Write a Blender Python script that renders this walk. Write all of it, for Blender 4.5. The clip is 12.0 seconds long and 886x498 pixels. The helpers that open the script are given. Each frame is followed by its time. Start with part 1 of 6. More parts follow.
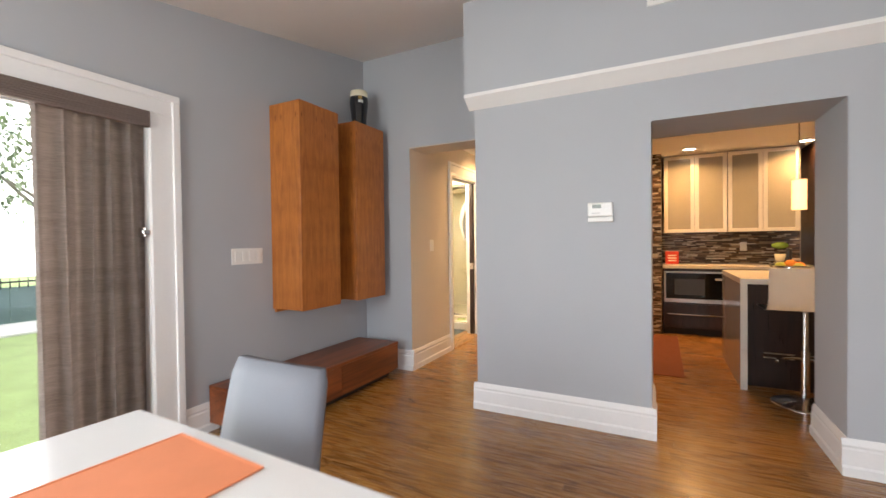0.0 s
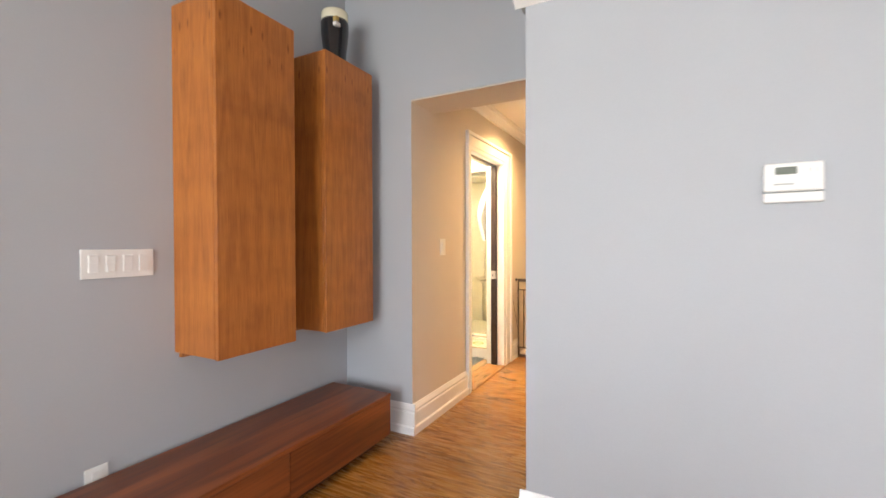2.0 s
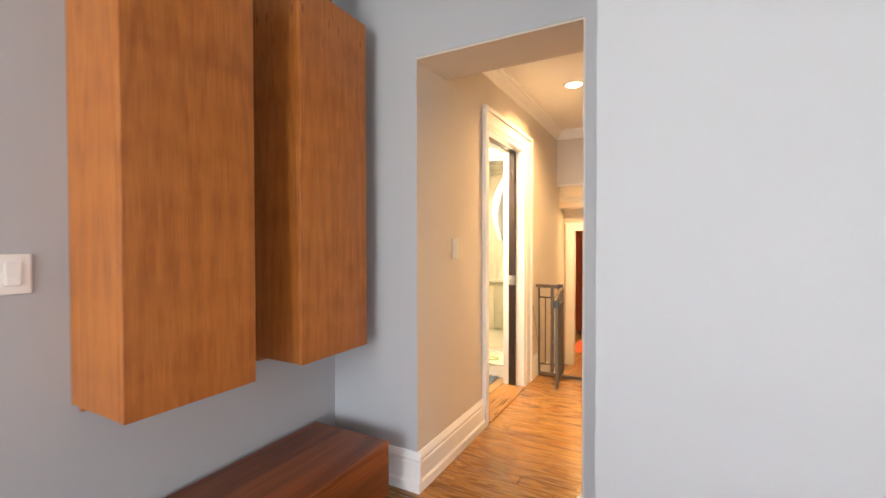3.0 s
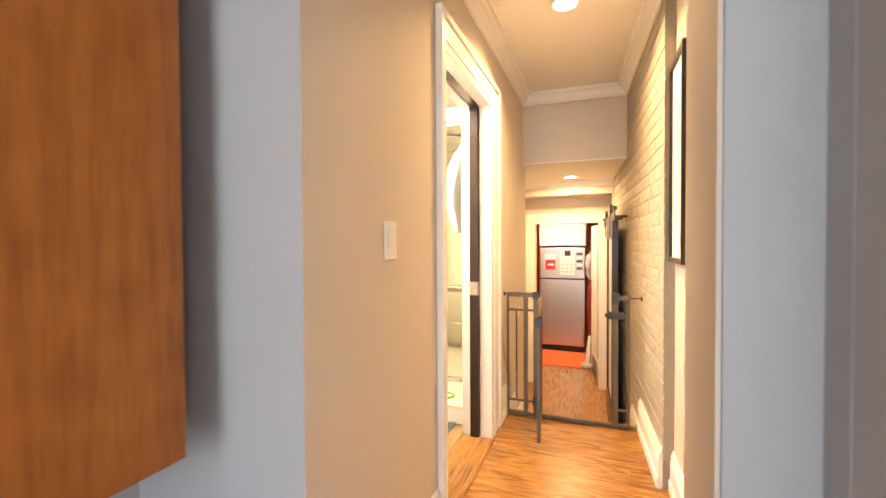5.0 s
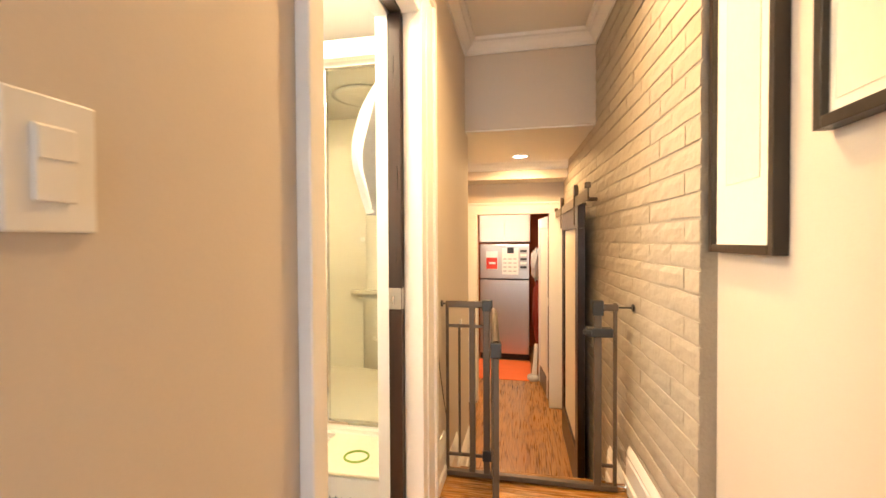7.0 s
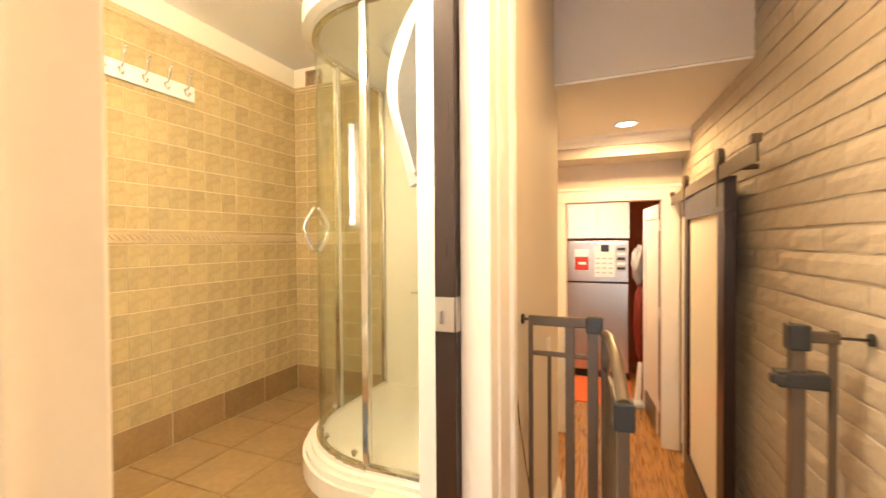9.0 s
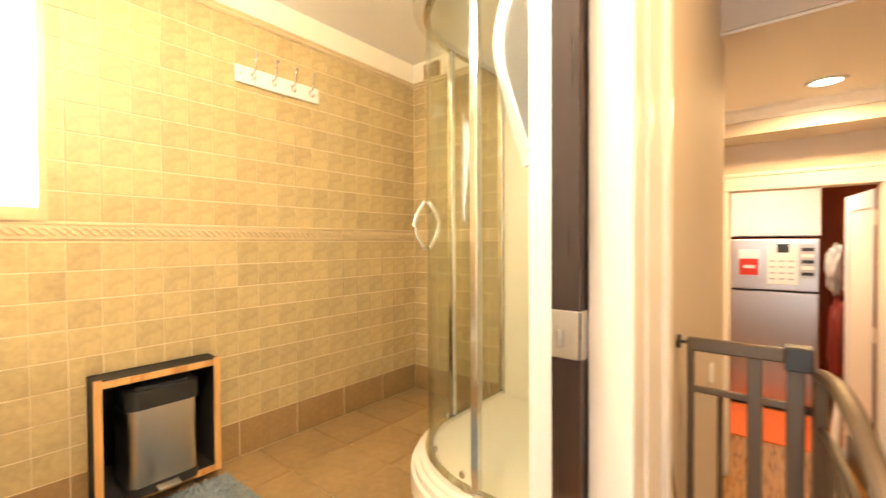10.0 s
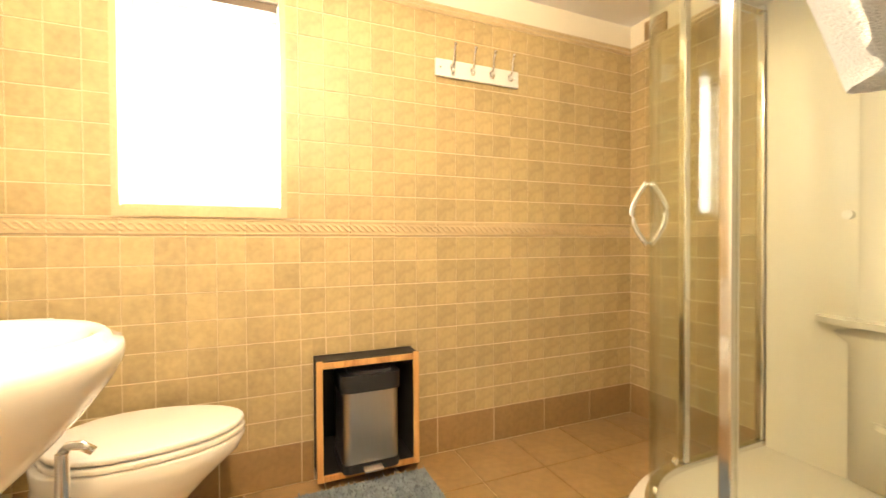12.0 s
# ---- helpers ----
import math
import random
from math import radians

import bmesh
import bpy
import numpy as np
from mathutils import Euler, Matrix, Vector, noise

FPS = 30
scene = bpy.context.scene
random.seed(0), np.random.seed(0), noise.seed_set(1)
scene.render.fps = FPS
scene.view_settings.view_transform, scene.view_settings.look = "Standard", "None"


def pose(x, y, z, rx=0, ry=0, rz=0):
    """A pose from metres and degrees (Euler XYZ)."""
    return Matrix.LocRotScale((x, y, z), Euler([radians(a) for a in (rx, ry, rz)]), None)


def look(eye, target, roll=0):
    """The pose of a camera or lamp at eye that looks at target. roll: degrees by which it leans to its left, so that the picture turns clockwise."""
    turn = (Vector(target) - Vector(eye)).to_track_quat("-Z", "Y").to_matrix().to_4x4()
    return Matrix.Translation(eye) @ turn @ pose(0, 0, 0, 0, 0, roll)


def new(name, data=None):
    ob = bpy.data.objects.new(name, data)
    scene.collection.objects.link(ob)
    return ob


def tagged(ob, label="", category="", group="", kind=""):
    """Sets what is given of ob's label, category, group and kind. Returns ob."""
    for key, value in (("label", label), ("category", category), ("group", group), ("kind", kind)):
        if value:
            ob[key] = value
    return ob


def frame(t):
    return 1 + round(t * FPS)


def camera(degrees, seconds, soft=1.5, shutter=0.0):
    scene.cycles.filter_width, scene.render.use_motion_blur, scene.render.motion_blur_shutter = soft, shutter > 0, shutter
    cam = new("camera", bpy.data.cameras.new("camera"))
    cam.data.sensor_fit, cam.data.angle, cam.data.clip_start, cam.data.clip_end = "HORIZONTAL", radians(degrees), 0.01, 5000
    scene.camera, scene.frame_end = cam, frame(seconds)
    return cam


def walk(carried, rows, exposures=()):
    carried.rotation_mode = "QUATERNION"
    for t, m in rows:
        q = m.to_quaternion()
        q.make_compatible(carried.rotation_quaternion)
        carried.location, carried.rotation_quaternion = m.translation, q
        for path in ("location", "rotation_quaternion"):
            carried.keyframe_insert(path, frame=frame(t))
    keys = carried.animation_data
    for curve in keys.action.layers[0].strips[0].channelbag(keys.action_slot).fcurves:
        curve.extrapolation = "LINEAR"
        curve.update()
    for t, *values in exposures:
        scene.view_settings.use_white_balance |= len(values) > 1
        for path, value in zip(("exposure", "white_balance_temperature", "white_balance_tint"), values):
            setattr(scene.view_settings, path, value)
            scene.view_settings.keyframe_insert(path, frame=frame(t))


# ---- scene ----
cam = camera(92.8, 12.0, soft=1.5, shutter=0.5)
PATH = [
    (0, (0.379, -0.315, 1.22), (-0.534, 1.464, 1.189), -0.7),
    (0.5, (0.221, 0.004, 1.211), (-0.701, 1.779, 1.185), -0.5),
    (1, (0.067, 0.317, 1.203), (-0.858, 2.09, 1.178), -0.4),
    (1.5, (-0.1, 0.591, 1.201), (-1.03, 2.362, 1.179), -0.3),
    (2, (-0.304, 0.852, 1.211), (-1.24, 2.62, 1.188), -0.2),
    (2.5, (-0.491, 1.12, 1.22), (-1.437, 2.882, 1.192), -0.1),
    (2.7, (-0.556, 1.221, 1.226), (-1.506, 2.981, 1.196), -0.1),
    (4.3, (-0.961, 2.014, 1.208), (-1.791, 3.834, 1.171), -0.4),
    (4.5, (-1.013, 2.12, 1.198), (-1.805, 3.956, 1.164), -0.6),
    (5, (-1.124, 2.366, 1.188), (-1.815, 4.242, 1.15), -0.3),
    (5.5, (-1.188, 2.595, 1.166), (-1.754, 4.513, 1.131), -0.3),
    (6, (-1.232, 2.833, 1.164), (-1.696, 4.778, 1.125), -0.2),
    (6.5, (-1.275, 3.048, 1.138), (-1.686, 5.005, 1.1), -0.3),
    (6.7, (-1.298, 3.131, 1.132), (-1.696, 5.091, 1.094), -0.3),
    (8.3, (-1.378, 3.683, 1.078), (-1.878, 5.619, 1.039), -0.1),
    (8.5, (-1.404, 3.749, 1.075), (-1.967, 5.668, 1.038), -0.2),
    (9, (-1.453, 3.873, 1.072), (-2.21, 5.724, 1.04), -0.4),
    (9.5, (-1.474, 3.995, 1.074), (-2.48, 5.723, 1.042), -0.4),
    (10, (-1.53, 4.1, 1.06), (-2.796, 5.648, 1.029), -0.3),
    (10.5, (-1.601, 4.179, 1.029), (-3.075, 5.53, 1.001), -0.3),
    (11, (-1.651, 4.214, 1.024), (-3.279, 5.375, 0.997), -0.4),
    (11.5, (-1.687, 4.249, 1.024), (-3.435, 5.222, 1.002), -0.4),
    (12, (-1.711, 4.286, 1.039), (-3.552, 5.067, 1.012), -0.3),
]
walk(cam, [(t, look(eye, target, roll)) for t, eye, target, roll in PATH],
     exposures=[(0, 0.26), (0.5, 0.26), (1, 0.42), (2, 0.72), (2.7, 0.76), (4.5, 0.82), (5.5, 0.66), (6.5, 0.45), (9.5, 0.53), (11, 0.5), (12, 0.36)])

# world, sun and large lights
world = bpy.data.worlds.new("sky_world")
scene.world = world
world.use_nodes = True
wn = world.node_tree.nodes
sky = wn.new("ShaderNodeTexSky")
sky.sky_type = 'NISHITA'
sky.sun_disc = False
sky.sun_elevation = radians(48)
sky.sun_rotation = radians(200)
world.node_tree.links.new(sky.outputs[0], wn["Background"].inputs[0])
wn["Background"].inputs[1].default_value = 0.15

sun_data = bpy.data.lights.new("sun", 'SUN')
sun_data.energy, sun_data.angle, sun_data.color = 5.0, radians(0.5), (1.0, 0.95, 0.88)
sun = new("sun", sun_data)
sun.matrix_basis = look((-4, -9, 12), (-6, 2, 0))

DAY = (0.945, 0.94, 1.0)
WARM = (1.0, 0.61, 0.26)


def area(name, at, towards, sx, sy, watts, color):
    d = bpy.data.lights.new(name, 'AREA')
    d.shape, d.size, d.size_y, d.energy, d.color = 'RECTANGLE', sx, sy, watts, color
    o = new(name, d)
    o.matrix_basis = look(at, towards)
    return o


def bulb(name, at, watts, color=WARM, spread=150):
    d = bpy.data.lights.new(name, 'AREA')
    d.shape, d.size, d.energy, d.color, d.spread = 'DISK', 0.12, watts, color, radians(spread)
    o = new(name, d)
    o.matrix_basis = look(at, (at[0], at[1] + 0.0001, at[2] - 1))
    return o


area("daylight_rear_window", (-1.0, -3.0, 1.36), (-1.0, 0, 1.36), 2.3, 1.7, 108, (0.90, 0.95, 1.0))
# added area light on the unseen east side, brightens the west wall
area("daylight_side_window", (3.02, -1.3, 1.35), (0, -1.3, 1.3), 1.7, 1.7, 42, (1.0, 0.94, 1.0))
area("daylight_patio_door", (-2.52, -0.1, 1.05), (0, -0.1, 1.0), 1.9, 1.9, 42, DAY)
area("daylight_bath_window", (-3.80, 4.08, 1.62), (-2, 4.08, 1.5), 0.52, 0.85, 14, (1.0, 0.97, 0.9))
bulb("hall_downlight_bulb", (-1.29, 4.67, 2.405), 20, WARM, 140)
bulb("lower_hall_downlight_bulb", (-1.39, 6.89, 1.826), 17, WARM, 165)
bath = bpy.data.lights.new("bath_ceiling_bulb", 'POINT')
bath.energy, bath.color, bath.shadow_soft_size = 80, (1.0, 0.775, 0.485), 0.11
new("bath_ceiling_bulb", bath).matrix_basis = Matrix.Translation((-2.2, 4.42, 2.14))
# unseen lamp added to brighten the back room, no fixture belongs to it
bulb("pantry_bulb", (-1.7, 8.3, 1.85), 24, (1.0, 0.78, 0.52), 172)
# three recessed downlights; the last, at (1.6, 4.0), is added fill without a fixture
for kx, ky in ((0.73, 4.74), (0.71, 5.70), (1.87, 5.85), (1.6, 4.0)):
    bulb("kitchen_downlight_bulb", (kx, ky, 2.315), 13, (1.0, 0.54, 0.21))


# ---- materials ----
def mat(name, color, rough=0.5, metal=0.0, var=0.08, scale=6.0, fine=60.0, bump=0.05, rand=0.0, stretch=(1, 1, 1),
        emit=None, island=False, alpha=None, coat=0.0, bump_scale=None):
    m = bpy.data.materials.new(name)
    m.use_nodes = True
    nt = m.node_tree
    n, l = nt.nodes, nt.links
    p = n["Principled BSDF"]
    p.inputs["Roughness"].default_value, p.inputs["Metallic"].default_value = rough, metal
    p.inputs["Coat Weight"].default_value = coat
    co = n.new("ShaderNodeTexCoord")
    mp = n.new("ShaderNodeMapping")
    mp.inputs["Scale"].default_value = stretch
    l.new(co.outputs["Object"], mp.inputs[0])
    big = n.new("ShaderNodeTexNoise")
    big.inputs["Scale"].default_value, big.inputs["Detail"].default_value = scale, 4
    small = n.new("ShaderNodeTexNoise")
    small.inputs["Scale"].default_value, small.inputs["Detail"].default_value = fine, 3
    l.new(mp.outputs[0], big.inputs[0])
    l.new(mp.outputs[0], small.inputs[0])
    add = n.new("ShaderNodeMath")
    add.operation = 'ADD'
    l.new(big.outputs["Fac"], add.inputs[0])
    l.new(small.outputs["Fac"], add.inputs[1])
    src = add.outputs[0]
    if rand:
        if island:
            r = n.new("ShaderNodeNewGeometry").outputs["Random Per Island"]
        else:
            r = n.new("ShaderNodeObjectInfo").outputs["Random"]
        ma = n.new("ShaderNodeMath")
        ma.operation = 'MULTIPLY_ADD'
        ma.inputs[1].default_value = rand / max(var, 1e-3)
        l.new(r, ma.inputs[0])
        l.new(src, ma.inputs[2])
        src = ma.outputs[0]
    top = 2.0 + (rand / max(var, 1e-3) if rand else 0)
    rg = n.new("ShaderNodeMapRange")
    rg.inputs["From Min"].default_value, rg.inputs["From Max"].default_value = 0.5, top - 0.5
    total = var + rand
    rg.inputs["To Min"].default_value, rg.inputs["To Max"].default_value = 1 - total, 1 + total
    l.new(src, rg.inputs["Value"])
    mul = n.new("ShaderNodeVectorMath")
    mul.operation = 'SCALE'
    mul.inputs[0].default_value = color
    l.new(rg.outputs[0], mul.inputs["Scale"])
    l.new(mul.outputs[0], p.inputs["Base Color"])
    if bump:
        b = n.new("ShaderNodeBump")
        b.inputs["Strength"].default_value = bump
        b.inputs["Distance"].default_value = 0.01
        if bump_scale:
            third = n.new("ShaderNodeTexNoise")
            third.inputs["Scale"].default_value, third.inputs["Detail"].default_value = bump_scale, 5
            l.new(mp.outputs[0], third.inputs[0])
            l.new(third.outputs["Fac"], b.inputs["Height"])
        else:
            l.new(small.outputs["Fac"], b.inputs["Height"])
        l.new(b.outputs[0], p.inputs["Normal"])
    if emit:
        p.inputs["Emission Color"].default_value = (*emit[0], 1)
        p.inputs["Emission Strength"].default_value = emit[1]
    if alpha is not None:
        p.inputs["Alpha"].default_value = alpha
    return m


def wood(name, dark, light, axis=2, rough=0.35, grain=14.0, rand=0.0, coat=0.0, rings=3.0, shift=True, lines=False):
    """Wood with fibres along one axis and cathedral rings."""
    m = bpy.data.materials.new(name)
    m.use_nodes = True
    nt = m.node_tree
    n, l = nt.nodes, nt.links
    p = n["Principled BSDF"]
    p.inputs["Coat Weight"].default_value = coat
    co = n.new("ShaderNodeTexCoord")
    off = n.new("ShaderNodeVectorMath")
    off.operation = 'MULTIPLY_ADD'
    info = n.new("ShaderNodeObjectInfo")
    comb = n.new("ShaderNodeCombineXYZ")
    for i in range(3):
        l.new(info.outputs["Random"], comb.inputs[i])
    off.inputs[1].default_value = (37.0, 53.0, 71.0) if shift else (0, 0, 0)
    l.new(comb.outputs[0], off.inputs[0])
    l.new(co.outputs["Object"], off.inputs[2])
    mp = n.new("ShaderNodeMapping")
    sc = [1.0, 1.0, 1.0]
    sc[axis] = 0.13
    mp.inputs["Scale"].default_value = sc
    l.new(off.outputs[0], mp.inputs[0])
    ring = n.new("ShaderNodeTexNoise")
    ring.inputs["Scale"].default_value, ring.inputs["Detail"].default_value = grain * 0.7, 2
    ring.inputs["Distortion"].default_value = 0.4
    l.new(mp.outputs[0], ring.inputs[0])
    band = n.new("ShaderNodeMath")
    band.operation = 'MULTIPLY'
    band.inputs[1].default_value = rings * 6.28
    l.new(ring.outputs["Fac"], band.inputs[0])
    sine = n.new("ShaderNodeMath")
    sine.operation = 'SINE'
    l.new(band.outputs[0], sine.inputs[0])
    band_out = sine.outputs[0]
    if lines:                       # thin dark growth lines on a paler ground
        up = n.new("ShaderNodeMath")
        up.operation = 'MULTIPLY_ADD'
        up.inputs[1].default_value, up.inputs[2].default_value = 0.5, 0.5
        l.new(band_out, up.inputs[0])
        pw = n.new("ShaderNodeMath")
        pw.operation = 'POWER'
        pw.inputs[1].default_value = 3.0
        l.new(up.outputs[0], pw.inputs[0])
        dn = n.new("ShaderNodeMath")
        dn.operation = 'MULTIPLY_ADD'
        dn.inputs[1].default_value, dn.inputs[2].default_value = -1.3, 0.35
        l.new(pw.outputs[0], dn.inputs[0])
        band_out = dn.outputs[0]
    mp2 = n.new("ShaderNodeMapping")
    sc2 = [1.0, 1.0, 1.0]
    sc2[axis] = 0.03
    mp2.inputs["Scale"].default_value = sc2
    l.new(off.outputs[0], mp2.inputs[0])
    fib = n.new("ShaderNodeTexNoise")
    fib.inputs["Scale"].default_value, fib.inputs["Detail"].default_value = grain * 14, 3
    l.new(mp2.outputs[0], fib.inputs[0])
    mix = n.new("ShaderNodeMath")
    mix.operation = 'MULTIPLY_ADD'
    mix.inputs[1].default_value = 0.24
    l.new(band_out, mix.inputs[0])
    l.new(fib.outputs["Fac"], mix.inputs[2])
    fac = mix.outputs[0]
    if rand:
        ra = n.new("ShaderNodeMath")
        ra.operation = 'MULTIPLY_ADD'
        ra.inputs[1].default_value = rand
        l.new(info.outputs["Random"], ra.inputs[0])
        l.new(fac, ra.inputs[2])
        fac = ra.outputs[0]
    ramp = n.new("ShaderNodeValToRGB")
    ramp.color_ramp.elements[0].position, ramp.color_ramp.elements[1].position = 0.15, 0.85 + rand
    ramp.color_ramp.elements[0].color = (*dark, 1)
    ramp.color_ramp.elements[1].color = (*light, 1)
    l.new(fac, ramp.inputs[0])
    l.new(ramp.outputs[0], p.inputs["Base Color"])
    rr = n.new("ShaderNodeMapRange")
    rr.inputs["To Min"].default_value, rr.inputs["To Max"].default_value = rough - 0.08, rough + 0.1
    l.new(fib.outputs["Fac"], rr.inputs["Value"])
    l.new(rr.outputs[0], p.inputs["Roughness"])
    b = n.new("ShaderNodeBump")
    b.inputs["Strength"].default_value, b.inputs["Distance"].default_value = 0.08, 0.004
    l.new(fac, b.inputs["Height"])
    l.new(b.outputs[0], p.inputs["Normal"])
    return m


def veneer(name, dark, light, leaf_width=0.105, rough=0.38):
    """Upright veneer in mirrored leaves: fine fibres, soft cross figure and rows of small knots."""
    m = bpy.data.materials.new(name)
    m.use_nodes = True
    n, l = m.node_tree.nodes, m.node_tree.links
    p = n["Principled BSDF"]

    def calc(op, a, b=None, c=None):
        k = n.new("ShaderNodeMath")
        k.operation = op
        for i, v in enumerate((a, b, c)):
            if v is None:
                continue
            if isinstance(v, (int, float)):
                k.inputs[i].default_value = v
            else:
                l.new(v, k.inputs[i])
        return k.outputs[0]

    def noise_of(vector, scale, detail, distortion=0.0):
        k = n.new("ShaderNodeTexNoise")
        k.inputs["Scale"].default_value, k.inputs["Detail"].default_value, k.inputs["Distortion"].default_value = scale, detail, distortion
        l.new(vector, k.inputs[0])
        return k.outputs["Fac"]

    def vec(x, y, z):
        k = n.new("ShaderNodeCombineXYZ")
        for i, v in enumerate((x, y, z)):
            if isinstance(v, (int, float)):
                k.inputs[i].default_value = v
            else:
                l.new(v, k.inputs[i])
        return k.outputs[0]

    sep = n.new("ShaderNodeSeparateXYZ")
    l.new(n.new("ShaderNodeTexCoord").outputs["Object"], sep.inputs[0])
    x, y, z = sep.outputs
    across = calc('ADD', x, y)
    fold = calc('PINGPONG', across, leaf_width)
    leaf_no = calc('FLOOR', calc('DIVIDE', across, leaf_width * 2))
    # small knots, one row to a leaf at the same heights
    vor = n.new("ShaderNodeTexVoronoi")
    vor.inputs["Scale"].default_value, vor.inputs["Randomness"].default_value = 1.0, 0.9
    l.new(vec(calc('MULTIPLY', fold, 15.0), 0.62, calc('MULTIPLY', z, 4.4)), vor.inputs["Vector"])
    near = calc('SUBTRACT', 1.0, calc('MINIMUM', calc('MULTIPLY', vor.outputs["Distance"], 2.6), 1.0))
    pull = calc('MULTIPLY', near, near)
    rings = noise_of(vec(fold, calc('MULTIPLY', leaf_no, 0.004), calc('MULTIPLY', z, 0.07)), 11.0, 1, 0.0)
    bands = calc('SINE', calc('MULTIPLY_ADD', pull, 2.0, calc('MULTIPLY', rings, 34.0)))
    fibre = noise_of(vec(across, 0.0, calc('MULTIPLY', z, 0.025)), 260.0, 3)
    mottle = noise_of(vec(calc('MULTIPLY', fold, 1.0), calc('MULTIPLY', leaf_no, 0.02), calc('MULTIPLY', z, 0.8)), 11.0, 2, 0.2)
    fac = calc('MULTIPLY_ADD', bands, 0.055, calc('MULTIPLY', fibre, 0.62))
    fac = calc('MULTIPLY_ADD', mottle, 0.42, fac)
    dot = calc('MAXIMUM', calc('SUBTRACT', 1.0, calc('MULTIPLY', vor.outputs["Distance"], 7.5)), 0.0)
    fac = calc('SUBTRACT', fac, calc('MULTIPLY', dot, 0.55))
    ramp = n.new("ShaderNodeValToRGB")
    ramp.color_ramp.elements[0].position, ramp.color_ramp.elements[1].position = 0.22, 0.86
    ramp.color_ramp.elements[0].color, ramp.color_ramp.elements[1].color = (*dark, 1), (*light, 1)
    l.new(fac, ramp.inputs[0])
    l.new(ramp.outputs[0], p.inputs["Base Color"])
    p.inputs["Roughness"].default_value = rough
    b = n.new("ShaderNodeBump")
    b.inputs["Strength"].default_value, b.inputs["Distance"].default_value = 0.06, 0.003
    l.new(fibre, b.inputs["Height"])
    l.new(b.outputs[0], p.inputs["Normal"])
    return m


def strip_colours(name, colours, rough):
    """One of a few stone colours for each separate strip."""
    m = bpy.data.materials.new(name)
    m.use_nodes = True
    n, l = m.node_tree.nodes, m.node_tree.links
    ramp = n.new("ShaderNodeValToRGB")
    ramp.color_ramp.interpolation = 'CONSTANT'
    for i, c in enumerate(colours):
        e = ramp.color_ramp.elements[i] if i < 2 else ramp.color_ramp.elements.new(i / len(colours))
        e.position, e.color = i / len(colours), (*c, 1)
    l.new(n.new("ShaderNodeNewGeometry").outputs["Random Per Island"], ramp.inputs[0])
    l.new(ramp.outputs[0], n["Principled BSDF"].inputs["Base Color"])
    n["Principled BSDF"].inputs["Roughness"].default_value = rough
    return m


def glass(name, tint, rough=0.0, mixin=0.12):
    """Thin clear pane: see-through with a mirror gloss on top."""
    m = bpy.data.materials.new(name)
    m.use_nodes = True
    nt = m.node_tree
    n, l = nt.nodes, nt.links
    n.remove(n["Principled BSDF"])
    tr = n.new("ShaderNodeBsdfTransparent")
    tr.inputs[0].default_value = (*tint, 1)
    gl = n.new("ShaderNodeBsdfGlossy")
    gl.inputs["Roughness"].default_value = rough
    lw = n.new("ShaderNodeLayerWeight")
    lw.inputs[0].default_value = 0.5
    pw = n.new("ShaderNodeMath")
    pw.operation = 'POWER'
    pw.inputs[1].default_value = 4.0
    l.new(lw.outputs["Facing"], pw.inputs[0])
    ad = n.new("ShaderNodeMath")
    ad.operation = 'MULTIPLY_ADD'
    ad.inputs[1].default_value, ad.inputs[2].default_value = 0.45, 0.03
    l.new(pw.outputs[0], ad.inputs[0])
    mx = n.new("ShaderNodeMixShader")
    l.new(ad.outputs[0], mx.inputs[0])
    l.new(tr.outputs[0], mx.inputs[1])
    l.new(gl.outputs[0], mx.inputs[2])
    l.new(mx.outputs[0], n["Material Output"].inputs[0])
    return m


M_BLUE = mat("grey_blue_paint", (0.425, 0.440, 0.464), 0.75, var=0.03, scale=2, fine=180, bump=0.04)
M_BEIGE = mat("beige_paint", (0.615, 0.548, 0.475), 0.7, var=0.03, scale=2, fine=180, bump=0.04)
M_CREAM = mat("cream_bath_paint", (0.82, 0.77, 0.66), 0.7, var=0.03, scale=2, fine=120, bump=0.03)
M_CEIL = mat("white_ceiling_paint", (0.80, 0.78, 0.76), 0.85, var=0.02, scale=2, fine=150, bump=0.04)
M_TRIM = mat("white_gloss_trim", (0.80, 0.79, 0.78), 0.35, var=0.03, scale=5, fine=60, bump=0.02)
M_OAK = wood("golden_oak_boards", (0.115, 0.042, 0.009), (0.46, 0.22, 0.052), axis=0, rough=0.26, grain=13, rand=0.16, coat=0.2, rings=6.5, lines=True)
M_OAKY = wood("golden_oak_boards_lengthwise", (0.115, 0.042, 0.009), (0.46, 0.22, 0.052), axis=1, rough=0.28, grain=12, rand=0.16, coat=0.2, rings=6.5, lines=True)
M_WALNUT = veneer("walnut_veneer_upright", (0.225, 0.060, 0.010), (0.60, 0.220, 0.044))
M_WALNUTY = wood("walnut_veneer_lengthwise", (0.10, 0.024, 0.007), (0.28, 0.080, 0.022), axis=1, rough=0.35, grain=7, rand=0.05)
M_EDGE = wood("pale_oak_edging", (0.42, 0.20, 0.06), (0.70, 0.40, 0.15), axis=2, rough=0.4, grain=16)
M_DARKWOOD = wood("espresso_cabinet_veneer", (0.010, 0.005, 0.004), (0.030, 0.013, 0.010), axis=2, rough=0.3, grain=10)
M_BLACKIN = mat("black_box_lining", (0.012, 0.010, 0.009), 0.6)
M_BRICK = mat("painted_brick", (0.41, 0.365, 0.30), 0.6, var=0.07, scale=9, fine=70, bump=0.3, rand=0.04, bump_scale=45)
M_MORTAR = mat("painted_mortar", (0.38, 0.34, 0.28), 0.7, var=0.10, scale=14, fine=90, bump=0.3)
